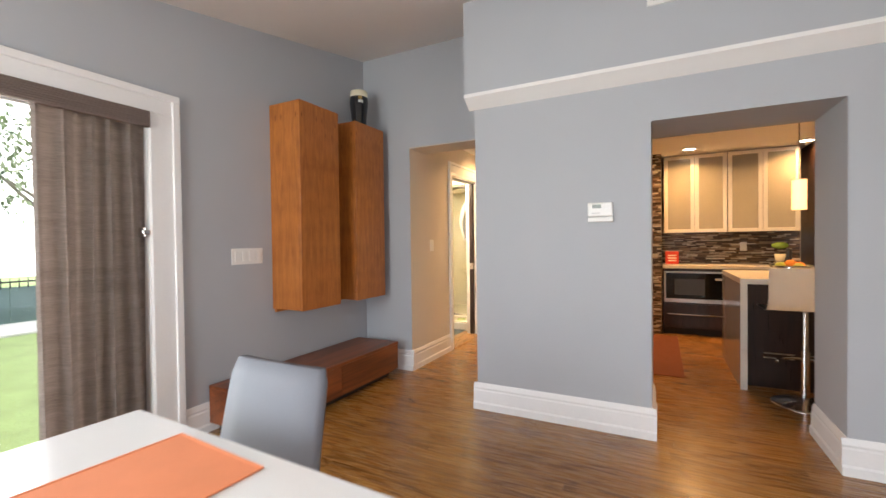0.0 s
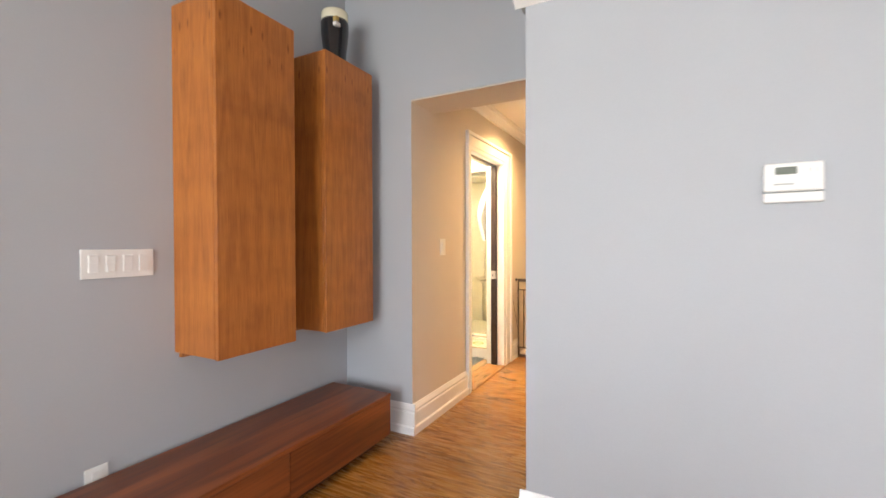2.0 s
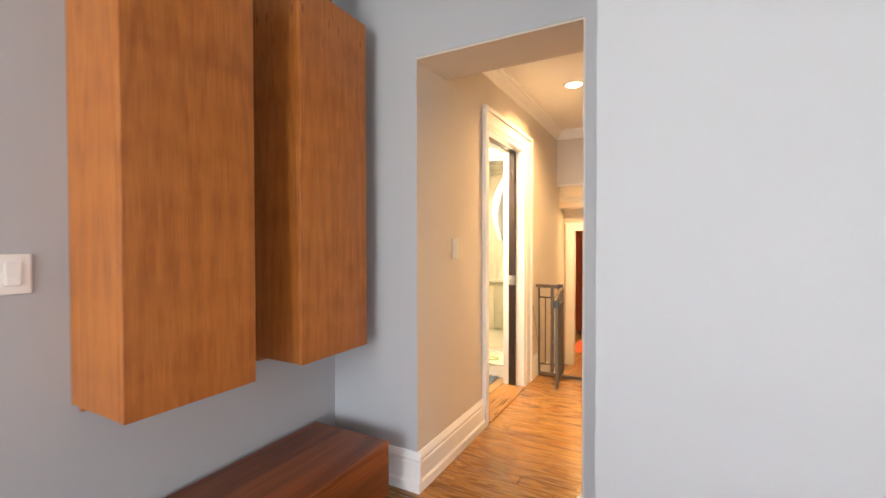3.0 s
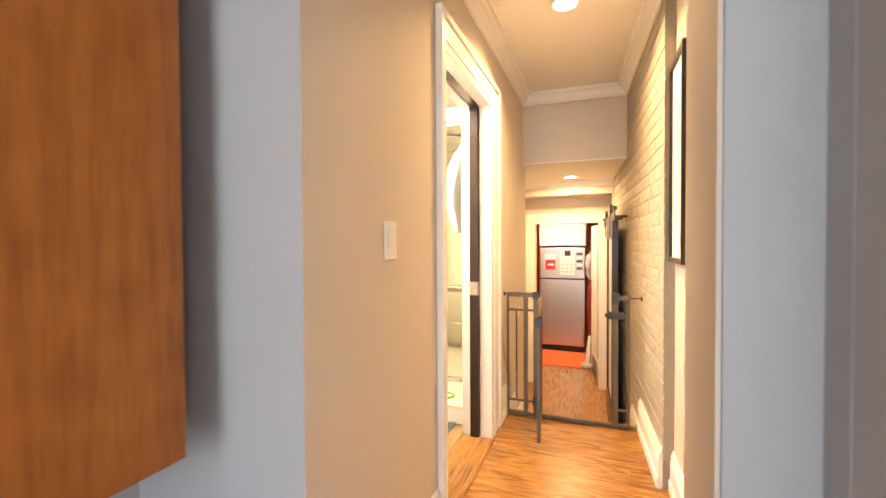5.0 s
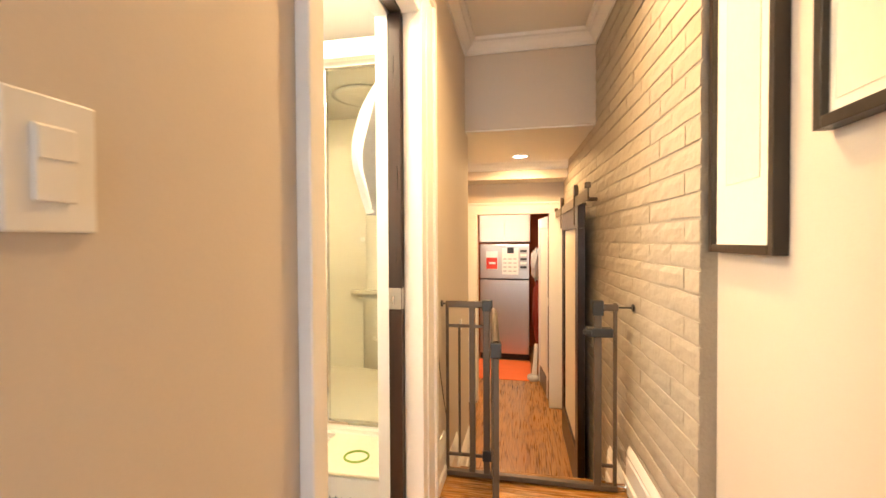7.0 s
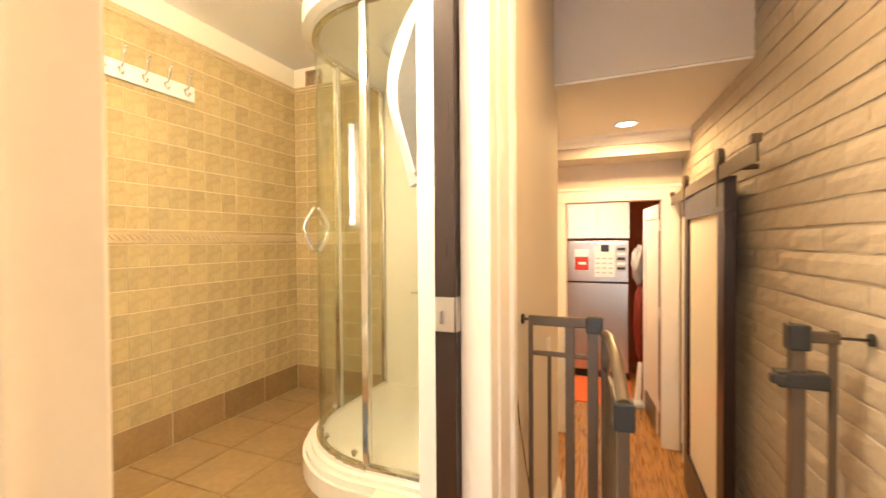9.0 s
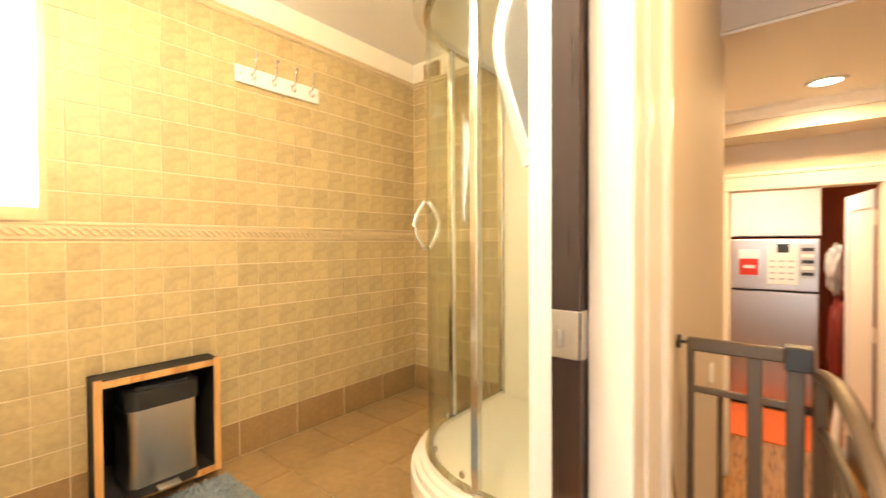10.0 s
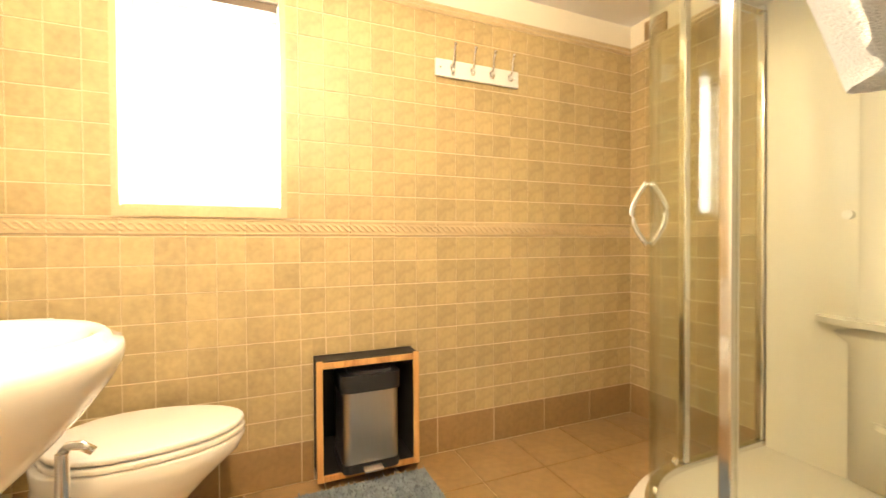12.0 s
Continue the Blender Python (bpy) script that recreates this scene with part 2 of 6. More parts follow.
M_TILE = mat("sandstone_wall_tile", (0.445, 0.342, 0.172), 0.45, var=0.24, scale=11, fine=45, bump=0.12, rand=0.09, bump_scale=30)
M_TILE_J = mat("sandstone_wall_tile_run", (0.445, 0.342, 0.172), 0.45, var=0.24, scale=11, fine=45, bump=0.12, rand=0.09, island=True, bump_scale=30)
M_BASET = mat("brown_skirting_tile", (0.29, 0.185, 0.082), 0.35, var=0.18, scale=10, fine=40, bump=0.12, rand=0.08, bump_scale=30)
M_FLOORT = mat("brown_floor_tile", (0.29, 0.185, 0.082), 0.32, var=0.20, scale=7, fine=30, bump=0.10, rand=0.07, bump_scale=25)
M_GROUT = mat("pale_grout", (0.72, 0.60, 0.39), 0.8, var=0.06, scale=20, fine=90)
M_BORDER = mat("carved_border_tile", (0.56, 0.43, 0.245), 0.35, var=0.10, scale=30, fine=60, bump=0.1, rand=0.04)
M_PORC = mat("white_porcelain", (0.84, 0.81, 0.74), 0.10, var=0.015, scale=3, fine=20, bump=0.0, coat=0.5)
M_ACRYL = mat("white_acrylic", (0.76, 0.72, 0.63), 0.2, var=0.02, scale=3, fine=20, bump=0.0)
M_CHROME = mat("chrome", (0.80, 0.79, 0.78), 0.10, 1.0, var=0.03, bump=0.0)
M_STEEL = mat("brushed_steel", (0.56, 0.53, 0.50), 0.30, 1.0, var=0.06, scale=4, fine=220, bump=0.06, stretch=(1, 1, 0.05))
M_BRONZE = mat("bronze_painted_steel", (0.105, 0.078, 0.055), 0.38, 0.4, var=0.08, fine=90)
M_BLACKP = mat("black_plastic", (0.018, 0.018, 0.019), 0.4, var=0.1)
M_WHITEP = mat("white_plastic", (0.80, 0.79, 0.76), 0.35, var=0.02, bump=0.0)
M_CURT = mat("brown_woven_curtain", (0.30, 0.245, 0.215), 0.85, var=0.30, scale=10, fine=90, bump=0.5, stretch=(0.25, 0.25, 2.6))
M_VAL = mat("brown_valance_cloth", (0.19, 0.145, 0.125), 0.85, var=0.2, scale=10, fine=60, bump=0.3, stretch=(1, 0.1, 3))
M_LEATH = mat("grey_leatherette", (0.17, 0.178, 0.205), 0.6, var=0.05, scale=6, fine=220, bump=0.12)
M_TABLE = mat("white_lacquer", (0.84, 0.84, 0.83), 0.18, var=0.015, bump=0.0, coat=0.3)
M_ORANGE = mat("orange_woven_placemat", (0.80, 0.27, 0.12), 0.8, var=0.07, scale=12, fine=300, bump=0.25)
M_ORMAT = mat("orange_red_mat", (0.70, 0.15, 0.04), 0.9, var=0.10, scale=9, fine=160, bump=0.4)
M_RUST = mat("rust_kitchen_rug", (0.17, 0.048, 0.022), 0.95, var=0.14, scale=12, fine=160, bump=0.4)
M_BLUEMAT = mat("blue_grey_pile", (0.20, 0.24, 0.28), 1.0, var=0.30, scale=30, fine=160, bump=0.8, rand=0.15, island=True)
M_QUARTZ = mat("cream_quartz", (0.70, 0.66, 0.58), 0.25, var=0.05, scale=30, fine=200, bump=0.0)
M_TAUPE = mat("taupe_laminate", (0.36, 0.31, 0.27), 0.16, var=0.04, bump=0.01)
M_MOS = strip_colours("mosaic_strips", ((0.045, 0.03, 0.022), (0.42, 0.36, 0.27), (0.14, 0.085, 0.05), (0.62, 0.57, 0.46), (0.07, 0.05, 0.04), (0.27, 0.20, 0.14), (0.10, 0.065, 0.045)), 0.22)
M_MOSG = mat("mosaic_grout", (0.12, 0.10, 0.08), 0.8)
M_FROST = mat("frosted_glass", (0.36, 0.33, 0.26), 0.14, var=0.05, scale=4, bump=0.0)
M_ALU = mat("satin_aluminium", (0.78, 0.74, 0.66), 0.38, 0.45, var=0.04, bump=0.0)
M_BLKGLASS = mat("black_glass", (0.008, 0.008, 0.009), 0.08, var=0.05, bump=0.0)
M_LAMP = mat("glowing_lamp", (0.9, 0.9, 0.85), 0.5, emit=((1.0, 0.90, 0.70), 14.0), bump=0.0)
M_PEND = mat("glowing_pendant_shade", (0.9, 0.8, 0.65), 0.6, emit=((1.0, 0.58, 0.26), 1.1), bump=0.0)
M_PAPER = mat("cream_picture_mat", (0.82, 0.79, 0.70), 0.8, var=0.03)
M_PAPER2 = mat("ivory_print", (0.74, 0.70, 0.60), 0.8, var=0.05, scale=9)
M_FRAME = mat("dark_brown_frame", (0.022, 0.015, 0.012), 0.35, var=0.1)
M_RED = mat("red_print", (0.55, 0.035, 0.02), 0.5)
M_DRED = mat("dark_red_cloth", (0.18, 0.02, 0.012), 0.6, var=0.15)
M_GREEN = mat("apple_green_enamel", (0.22, 0.36, 0.05), 0.25)
M_FRUITO = mat("orange_peel", (0.75, 0.26, 0.03), 0.5, bump=0.3, fine=250)
M_FRUITG = mat("green_apple_skin", (0.38, 0.42, 0.08), 0.35)
M_CREAMP = mat("cream_glaze", (0.76, 0.70, 0.52), 0.2, bump=0.0)
M_BLKGLZ = mat("black_glaze", (0.012, 0.012, 0.014), 0.12, bump=0.0, coat=0.4)
M_GOLD = mat("gold_print", (0.42, 0.28, 0.08), 0.4)
M_CLOTH = mat("white_towelling", (0.82, 0.82, 0.80), 0.95, var=0.05, scale=20, fine=250, bump=0.6)
M_GLASS = glass("clear_shower_glass", (0.955, 0.97, 0.925))
M_WGLASS = glass("clear_window_glass", (0.97, 0.98, 0.98))
M_BLIND = mat("white_blind_slat", (0.86, 0.86, 0.84), 0.6, var=0.02, bump=0.0)
M_GLOW = mat("bright_daylight_backdrop", (0.9, 0.9, 0.9), 0.9, emit=((1.0, 1.0, 0.98), 7.0), bump=0.0)
M_GRASS = mat("lawn", (0.28, 0.36, 0.14), 0.95, var=0.3, scale=3, fine=60, bump=0.5)
M_LEAF = mat("tree_leaves", (0.34, 0.38, 0.26), 0.7, var=0.3, rand=0.3, island=True, bump=0.0)
M_BARK = mat("tree_bark", (0.24, 0.21, 0.18), 0.9, var=0.25, fine=40, bump=0.6)
M_FENCE = mat("teal_fence_board", (0.17, 0.24, 0.25), 0.7, var=0.1)
M_PAVE = mat("pale_paving", (0.60, 0.59, 0.56), 0.9, var=0.1)
M_LCD = mat("grey_lcd", (0.16, 0.18, 0.15), 0.25)
M_GREYT = mat("grey_print", (0.45, 0.45, 0.43), 0.7)


# ---- mesh helpers ----
def bx(bm, x0, x1, y0, y1, z0, z1):
    r = bmesh.ops.create_cube(bm, size=1.0, matrix=Matrix.LocRotScale(((x0 + x1) / 2, (y0 + y1) / 2, (z0 + z1) / 2), None,
                                                                      (x1 - x0, y1 - y0, z1 - z0)))
    return r["verts"]


def bev(bm, w=0.004, seg=2):
    es = [e for e in bm.edges if len(e.link_faces) == 2 and e.calc_face_angle(0) > 0.6]
    bmesh.ops.bevel(bm, geom=es, offset=w, segments=seg, affect='EDGES', profile=0.5)


def box(x0, x1, y0, y1, z0, z1, w=0.0, seg=2):
    bm = bmesh.new()
    bx(bm, x0, x1, y0, y1, z0, z1)
    if w:
        bev(bm, w, seg)
    return bm


def boxes(*list_of, w=0.0):
    bm = bmesh.new()
    for b in list_of:
        bx(bm, *b)
    if w:
        bev(bm, w)
    return bm


def rod(bm, a, b, r, seg=12, r2=None):
    a, b = Vector(a), Vector(b)
    d = b - a
    m = Matrix.Translation((a + b) / 2) @ d.to_track_quat('Z', 'Y').to_matrix().to_4x4()
    bmesh.ops.create_cone(bm, cap_ends=True, segments=seg, radius1=r, radius2=r if r2 is None else r2, depth=d.length, matrix=m)
    return bm


def tube(points, r, seg=10):
    """A round bar along points."""
    bm = bmesh.new()
    rings = []
    pts = [Vector(p) for p in points]
    for i, p in enumerate(pts):
        d = (pts[min(i + 1, len(pts) - 1)] - pts[max(i - 1, 0)]).normalized()
        q = d.to_track_quat('Z', 'Y')
        rings.append([bm.verts.new(p + q @ Vector((r * math.cos(6.2832 * k / seg), r * math.sin(6.2832 * k / seg), 0))) for k in range(seg)])
    for a, b in zip(rings, rings[1:]):
        for k in range(seg):
            bm.faces.new((a[k], a[(k + 1) % seg], b[(k + 1) % seg], b[k]))
    bm.faces.new(rings[0][::-1])
    bm.faces.new(rings[-1])
    return bm


def lathe(profile, at, seg=40, sx=1.0, sy=1.0):
    """Profile of (radius, height) turned about a vertical axis."""
    bm = bmesh.new()
    rings = []
    for r, z in profile:
        rings.append([bm.verts.new((at[0] + sx * r * math.cos(6.2832 * k / seg), at[1] + sy * r * math.sin(6.2832 * k / seg), at[2] + z)) for k in range(seg)])
    for a, b in zip(rings, rings[1:]):
        for k in range(seg):
            bm.faces.new((a[k], a[(k + 1) % seg], b[(k + 1) % seg], b[k]))
    if profile[0][0] > 1e-4:
        bm.faces.new(rings[0][::-1])
    if profile[-1][0] > 1e-4:
        bm.faces.new(rings[-1])
    bmesh.ops.remove_doubles(bm, verts=bm.verts, dist=1e-5)
    return bm


def prism(outline, z0, z1):
    bm = bmesh.new()
    lo = [bm.verts.new((x, y, z0)) for x, y in outline]
    hi = [bm.verts.new((x, y, z1)) for x, y in outline]
    k = len(lo)
    for i in range(k):
        bm.faces.new((lo[i], lo[(i + 1) % k], hi[(i + 1) % k], hi[i]))
    bm.faces.new(lo[::-1])
    bm.faces.new(hi)
    bmesh.ops.recalc_face_normals(bm, faces=bm.faces)
    return bm


def extrude_profile(profile, a, b, out, up=(0, 0, 1)):
    """A moulding: profile of (outward, upward) swept from a to b."""
    bm = bmesh.new()
    a, b, out, up = Vector(a), Vector(b), Vector(out), Vector(up)
    r0 = [bm.verts.new(a + out * u + up * v) for u, v in profile]
    r1 = [bm.verts.new(b + out * u + up * v) for u, v in profile]
    k = len(profile)
    for i in range(k):
        bm.faces.new((r0[i], r0[(i + 1) % k], r1[(i + 1) % k], r1[i]))
    bm.faces.new(r0)
    bm.faces.new(r1[::-1])
    bmesh.ops.recalc_face_normals(bm, faces=bm.faces)
    return bm


def mesh_of(bm, name, material, smooth=False):
    me = bpy.data.meshes.new(name)
    bmesh.ops.recalc_face_normals(bm, faces=bm.faces)
    bm.to_mesh(me)
    bm.free()
    me.materials.append(material)
    if smooth:
        for p in me.polygons:
            p.use_smooth = True
    return me


def world_of(o):
    return world_of(o.parent) @ o.matrix_parent_inverse @ o.matrix_basis if o.parent else o.matrix_basis.copy()


def part(name, bm, material, parent, label="", smooth=False):
    me = bm if isinstance(bm, bpy.types.Mesh) else mesh_of(bm, name, material, smooth)
    o = new(name, me)
    o.parent = parent
    o.matrix_parent_inverse = world_of(parent).inverted()
    if label:
        o["label"] = label
    return o


def struct(name, bm, material, label, category, smooth=False):
    return tagged(new(name, mesh_of(bm, name, material, smooth)), label, category, kind="structure")


def thing(name, at, label, category, group=""):
    e = new(name)
    e.empty_display_size = 0.1
    e.matrix_basis = Matrix.Translation(at)
    return tagged(e, label, category, group)


# ---- plan ----
LW, OPY, THY = -2.268, 3.128, 2.546     # living: left wall, wall with hall opening, wall with thermostat
HL, PL, BR = -1.733, -0.785, -0.83      # hall: left wall, plaster right wall, brick face
CZ, HCZ = 3.09, 2.42                    # ceilings
BX, BY, BY0, BCZ = -3.607, 6.317, 3.42, 2.33   # bathroom
LOW = -0.52                             # lower hall floor

SLOPE = -0.055                          # the brick wall leans into the hall


def brick_x(y):
    return BR + SLOPE * (y - 4.6)


# living room walls
struct("wall_west", boxes((LW - 0.25, LW, -3.3, -0.95, -0.1, CZ), (LW - 0.25, LW, 1.12, OPY + 0.3, -0.1, CZ), (LW - 0.25, LW, -0.95, 1.12, 2.0, CZ)),
       M_BLUE, "grey-blue painted wall with patio door opening", "wall")
struct("wall_south", boxes((-2.52, 3.3, -3.3, -3.1, -0.1, 0.5), (-2.52, 3.3, -3.3, -3.1, 2.25, CZ), (-2.52, -2.15, -3.3, -3.1, 0.5, 2.25), (0.15, 3.3, -3.3, -3.1, 0.5, 2.25)),
       M_BLUE, "grey-blue painted wall with wide window opening", "wall")
# unseen wall; its opening is made up to go with the added side light
struct("wall_east", boxes((3.1, 3.3, -3.1, -2.2, -0.1, CZ), (3.1, 3.3, -0.4, 6.7, -0.1, CZ), (3.1, 3.3, -2.2, -0.4, -0.1, 0.45), (3.1, 3.3, -2.2, -0.4, 2.25, CZ)), M_BLUE, "grey-blue painted wall with an unseen opening added for light", "wall")
struct("wall_hall_opening", boxes((LW, HL - 0.001, OPY, OPY + 0.28, 0, CZ), (HL - 0.001, -0.943, OPY, OPY + 0.27, 2.126, CZ)),
       M_BLUE, "grey-blue wall above and beside hall opening", "wall")
struct("wall_thermostat", boxes((-0.815, 0.335, THY, 3.06, 0, CZ), (0.335, 1.235, THY, 3.06, 1.94, CZ), (1.235, 3.1, THY, 3.06, 0, CZ),
                                (-0.943, -0.815, OPY, 3.375, 0, CZ), (-0.816, -0.5, 3.058, 3.375, 0, CZ)),
       M_BLUE, "grey-blue painted wall with square kitchen opening", "wall")
bm = bmesh.new()
vs = [bm.verts.new(p) for p in ((-0.855, 2.449, 2.27), (3.1, 2.449, 2.27), (3.1, 2.449, CZ), (-0.855, 2.449, CZ),
                                (-0.855, THY - 0.002, 2.215), (3.1, THY - 0.002, 2.215), (3.1, THY - 0.002, CZ), (-0.855, THY - 0.002, CZ))]
for f in ((0, 1, 2, 3), (4, 7, 6, 5), (0, 4, 5, 1), (3, 2, 6, 7), (0, 3, 7, 4), (1, 5, 6, 2)):
    bm.faces.new([vs[i] for i in f])
struct("bulkhead_wall", bm, M_BLUE, "grey-blue boxed bulkhead along the wall top", "wall")
struct("bulkhead_wall_end", box(-0.855, -0.817, THY - 0.001, OPY - 0.002, 2.215, CZ), M_BLUE, "grey-blue end of the boxed bulkhead", "wall")
bm = bmesh.new()
vs = [bm.verts.new(p) for p in ((-0.857, 2.447, 2.269), (3.1, 2.447, 2.269), (3.1, THY - 0.003, 2.214), (-0.857, THY - 0.003, 2.214),
                                (-0.857, 2.447, 2.246), (3.1, 2.447, 2.246), (3.1, THY - 0.003, 2.178), (-0.857, THY - 0.003, 2.178))]
for f in ((0, 1, 2, 3), (4, 7, 6, 5), (0, 4, 5, 1), (3, 2, 6, 7), (0, 3, 7, 4), (1, 5, 6, 2)):
    bm.faces.new([vs[i] for i in f])
struct("trim_bulkhead", bm, M_CEIL, "white painted underside of the bulkhead", "trim")
# the living room ceiling rises towards the hall
PITCH, FLAT_Y = 0.187, -0.6
FLAT_Z = 3.042 + PITCH * (FLAT_Y - OPY)
ceil_line = [(FLAT_Y, FLAT_Z), (OPY + 0.3, 3.042 + PITCH * 0.3)]
bm = extrude_profile([(-3.3, FLAT_Z), ceil_line[0], ceil_line[1], (OPY + 0.3, 3.30), (-3.3, 3.30)], (-2.52, 0, 0), (3.3, 0, 0), (0, 1, 0))
struct("ceiling_living", bm, M_CEIL, "matt white ceiling sloping up towards the hall", "ceiling")

# hall walls
struct("wall_hall_left", boxes((-1.9, HL, OPY + 0.001, 3.99, 0, 2.126), (-1.9, HL, OPY + 0.27, 3.995, 2.126, HCZ), (-1.9, HL, 4.88, 6.15, -0.6, HCZ),
                               (-1.9, HL, 3.995, 4.88, 2.03, HCZ), (-2.1, HL - 0.165, 6.08, 6.15, -0.6, HCZ)),
       M_BEIGE, "beige painted hall wall with pocket door opening", "wall")
struct("wall_hall_lining", boxes((HL, -0.943, OPY + 0.002, OPY + 0.272, 2.116, 2.125), (-0.952, -0.944, OPY + 0.002, 3.377, 0, 2.116)), M_BEIGE,
       "beige painted lining of the hall opening", "wall")
struct("wall_hall_header_back", boxes((HL, PL, OPY + 0.271, OPY + 0.30, 2.116, HCZ)), M_BEIGE, "beige wall above the hall opening", "wall")
struct("wall_hall_right", boxes((PL, -0.5, 3.376, 4.62, 0, HCZ)), M_BEIGE, "beige plaster hall wall with pictures", "wall")
struct("wall_bulkhead_hall", boxes((-2.1, -0.8, 6.02, 7.2, 1.85, HCZ + 0.1), (-2.1, -0.8, 7.2, 7.5, 1.69, HCZ + 0.1)), M_BEIGE, "beige dropped bulkhead over the steps", "wall")
struct("ceiling_hall", boxes((-1.9, -0.5, OPY + 0.29, 6.02, HCZ, HCZ + 0.12)), M_CEIL, "white hall ceiling with crown mouldings", "ceiling")
struct("ceiling_lower_hall", boxes((-2.05, -0.9, 6.025, 7.195, 1.838, 1.849)), M_CEIL, "low white ceiling above the steps", "ceiling")
struct("wall_lower_left", boxes((-2.1, -1.98, 6.15, 7.5, -0.6, 1.85)), M_BEIGE, "beige wall of the lower hall", "wall")
struct("wall_pantry_door", boxes((-2.6, -1.835, 7.5, 7.62, -0.6, 2.0), (-1.126, -0.7, 7.5, 7.62, -0.6, 2.0), (-1.835, -1.126, 7.5, 7.62, 1.387, 2.0)),
       M_BEIGE, "beige end wall with a doorway", "wall")
struct("wall_pantry", boxes((-2.6, -2.5, 7.62, 10.0, -0.6, 2.0), (-0.8, -0.7, 7.62, 10.0, -0.6, 2.0), (-2.6, -0.7, 9.9, 10.0, -0.6, 2.0)),
       mat("terracotta_paint", (0.45, 0.13, 0.045), 0.7), "terracotta painted back room walls", "wall")
struct("ceiling_pantry", box(-2.6, -0.7, 7.5, 10.0, 2.0, 2.1), M_CEIL, "white ceiling of the back room", "ceiling")

# bathroom shell
NY0, NY1, NZ0, NZ1 = 4.478, 4.925, 0.048, 0.553
struct("wall_bath_outer", boxes((BX - 0.3, BX - 0.012, BY0 - 0.1, 3.80, -0.1, BCZ), (BX - 0.3, BX - 0.012, 4.352, NY0, -0.1, BCZ),
                                (BX - 0.3, BX - 0.012, NY0, NY1, NZ1, BCZ), (BX - 0.3, BX - 0.012, NY0, NY1, -0.1, NZ0),
                                (BX - 0.3, BX - 0.012, NY1, BY + 0.2, -0.1, BCZ), (BX - 0.3, BX - 0.012, 3.80, 4.352, -0.1, 1.185),
                                (BX - 0.3, BX - 0.012, 3.80, 4.352, 2.05, BCZ), (BX - 0.33, BX - 0.3, NY0 - 0.05, NY1 + 0.05, 0, 0.6)),
       M_CREAM, "cream bathroom wall above the tiles", "wall")
struct("wall_bath_end", boxes((BX - 0.3, HL - 0.165, BY + 0.012, BY + 0.15, -0.1, BCZ)), M_CREAM, "cream bathroom end wall", "wall")
struct("wall_bath_near", boxes((BX - 0.3, -1.9, BY0 - 0.1, BY0, -0.1, BCZ)), M_CREAM, "cream bathroom wall behind the basin", "wall")
struct("ceiling_bath", box(BX - 0.3, -1.88, BY0 - 0.1, BY + 0.15, BCZ, BCZ + 0.1), M_CEIL, "white bathroom ceiling", "ceiling")

# kitchen shell
struct("wall_kitchen", boxes((-0.6, -0.5, 3.375, 6.6, 0, 2.5), (-0.5, 3.1, 6.45, 6.6, 0, 2.5), (-0.5, 0.40, 5.86, 6.45, 0, 2.5)),
       M_BEIGE, "beige kitchen walls", "wall")
struct("ceiling_kitchen", box(-0.6, 3.1, 3.06, 6.6, 2.33, 2.45), M_CEIL, "white kitchen ceiling with recessed lights", "ceiling")

# floors below the boards
struct("floor_base", boxes((-2.52, 3.3, -3.3, 5.27, -0.15, -0.012), (-0.6, 3.3, 5.27, 6.6, -0.15, -0.012)), M_GROUT, "sub-floor under the oak boards", "floor")
struct("floor_bath", box(BX - 0.3, -1.90, BY0, BY + 0.15, -0.1, 0.009), M_GROUT, "grouted bathroom floor", "floor")
struct("floor_lower", boxes((-2.6, -0.6, 5.9, 10.0, -0.7, LOW)), M_OAKY, "golden oak floor of the lower hall", "floor")
for i, (ya, yb, zt) in enumerate(((5.27, 5.63, -0.173), (5.63, 5.92, -0.347))):
    st = struct(f"step_{i+1}", box(-1.9, -0.7, ya, yb, -0.7, zt, 0.006), M_OAK, "oak step down to the lower hall", "step")
struct("trim_step_nosing", box(HL, brick_x(5.25) + 0.02, 5.225, 5.29, -0.03, 0.006, 0.008), M_OAK, "rounded oak nosing at the step edge", "trim")
struct("trim_threshold", box(-1.9, HL + 0.03, 4.022, 4.80, -0.011, 0.013, 0.006), M_OAKY, "oak threshold strip under the pocket door", "trim")

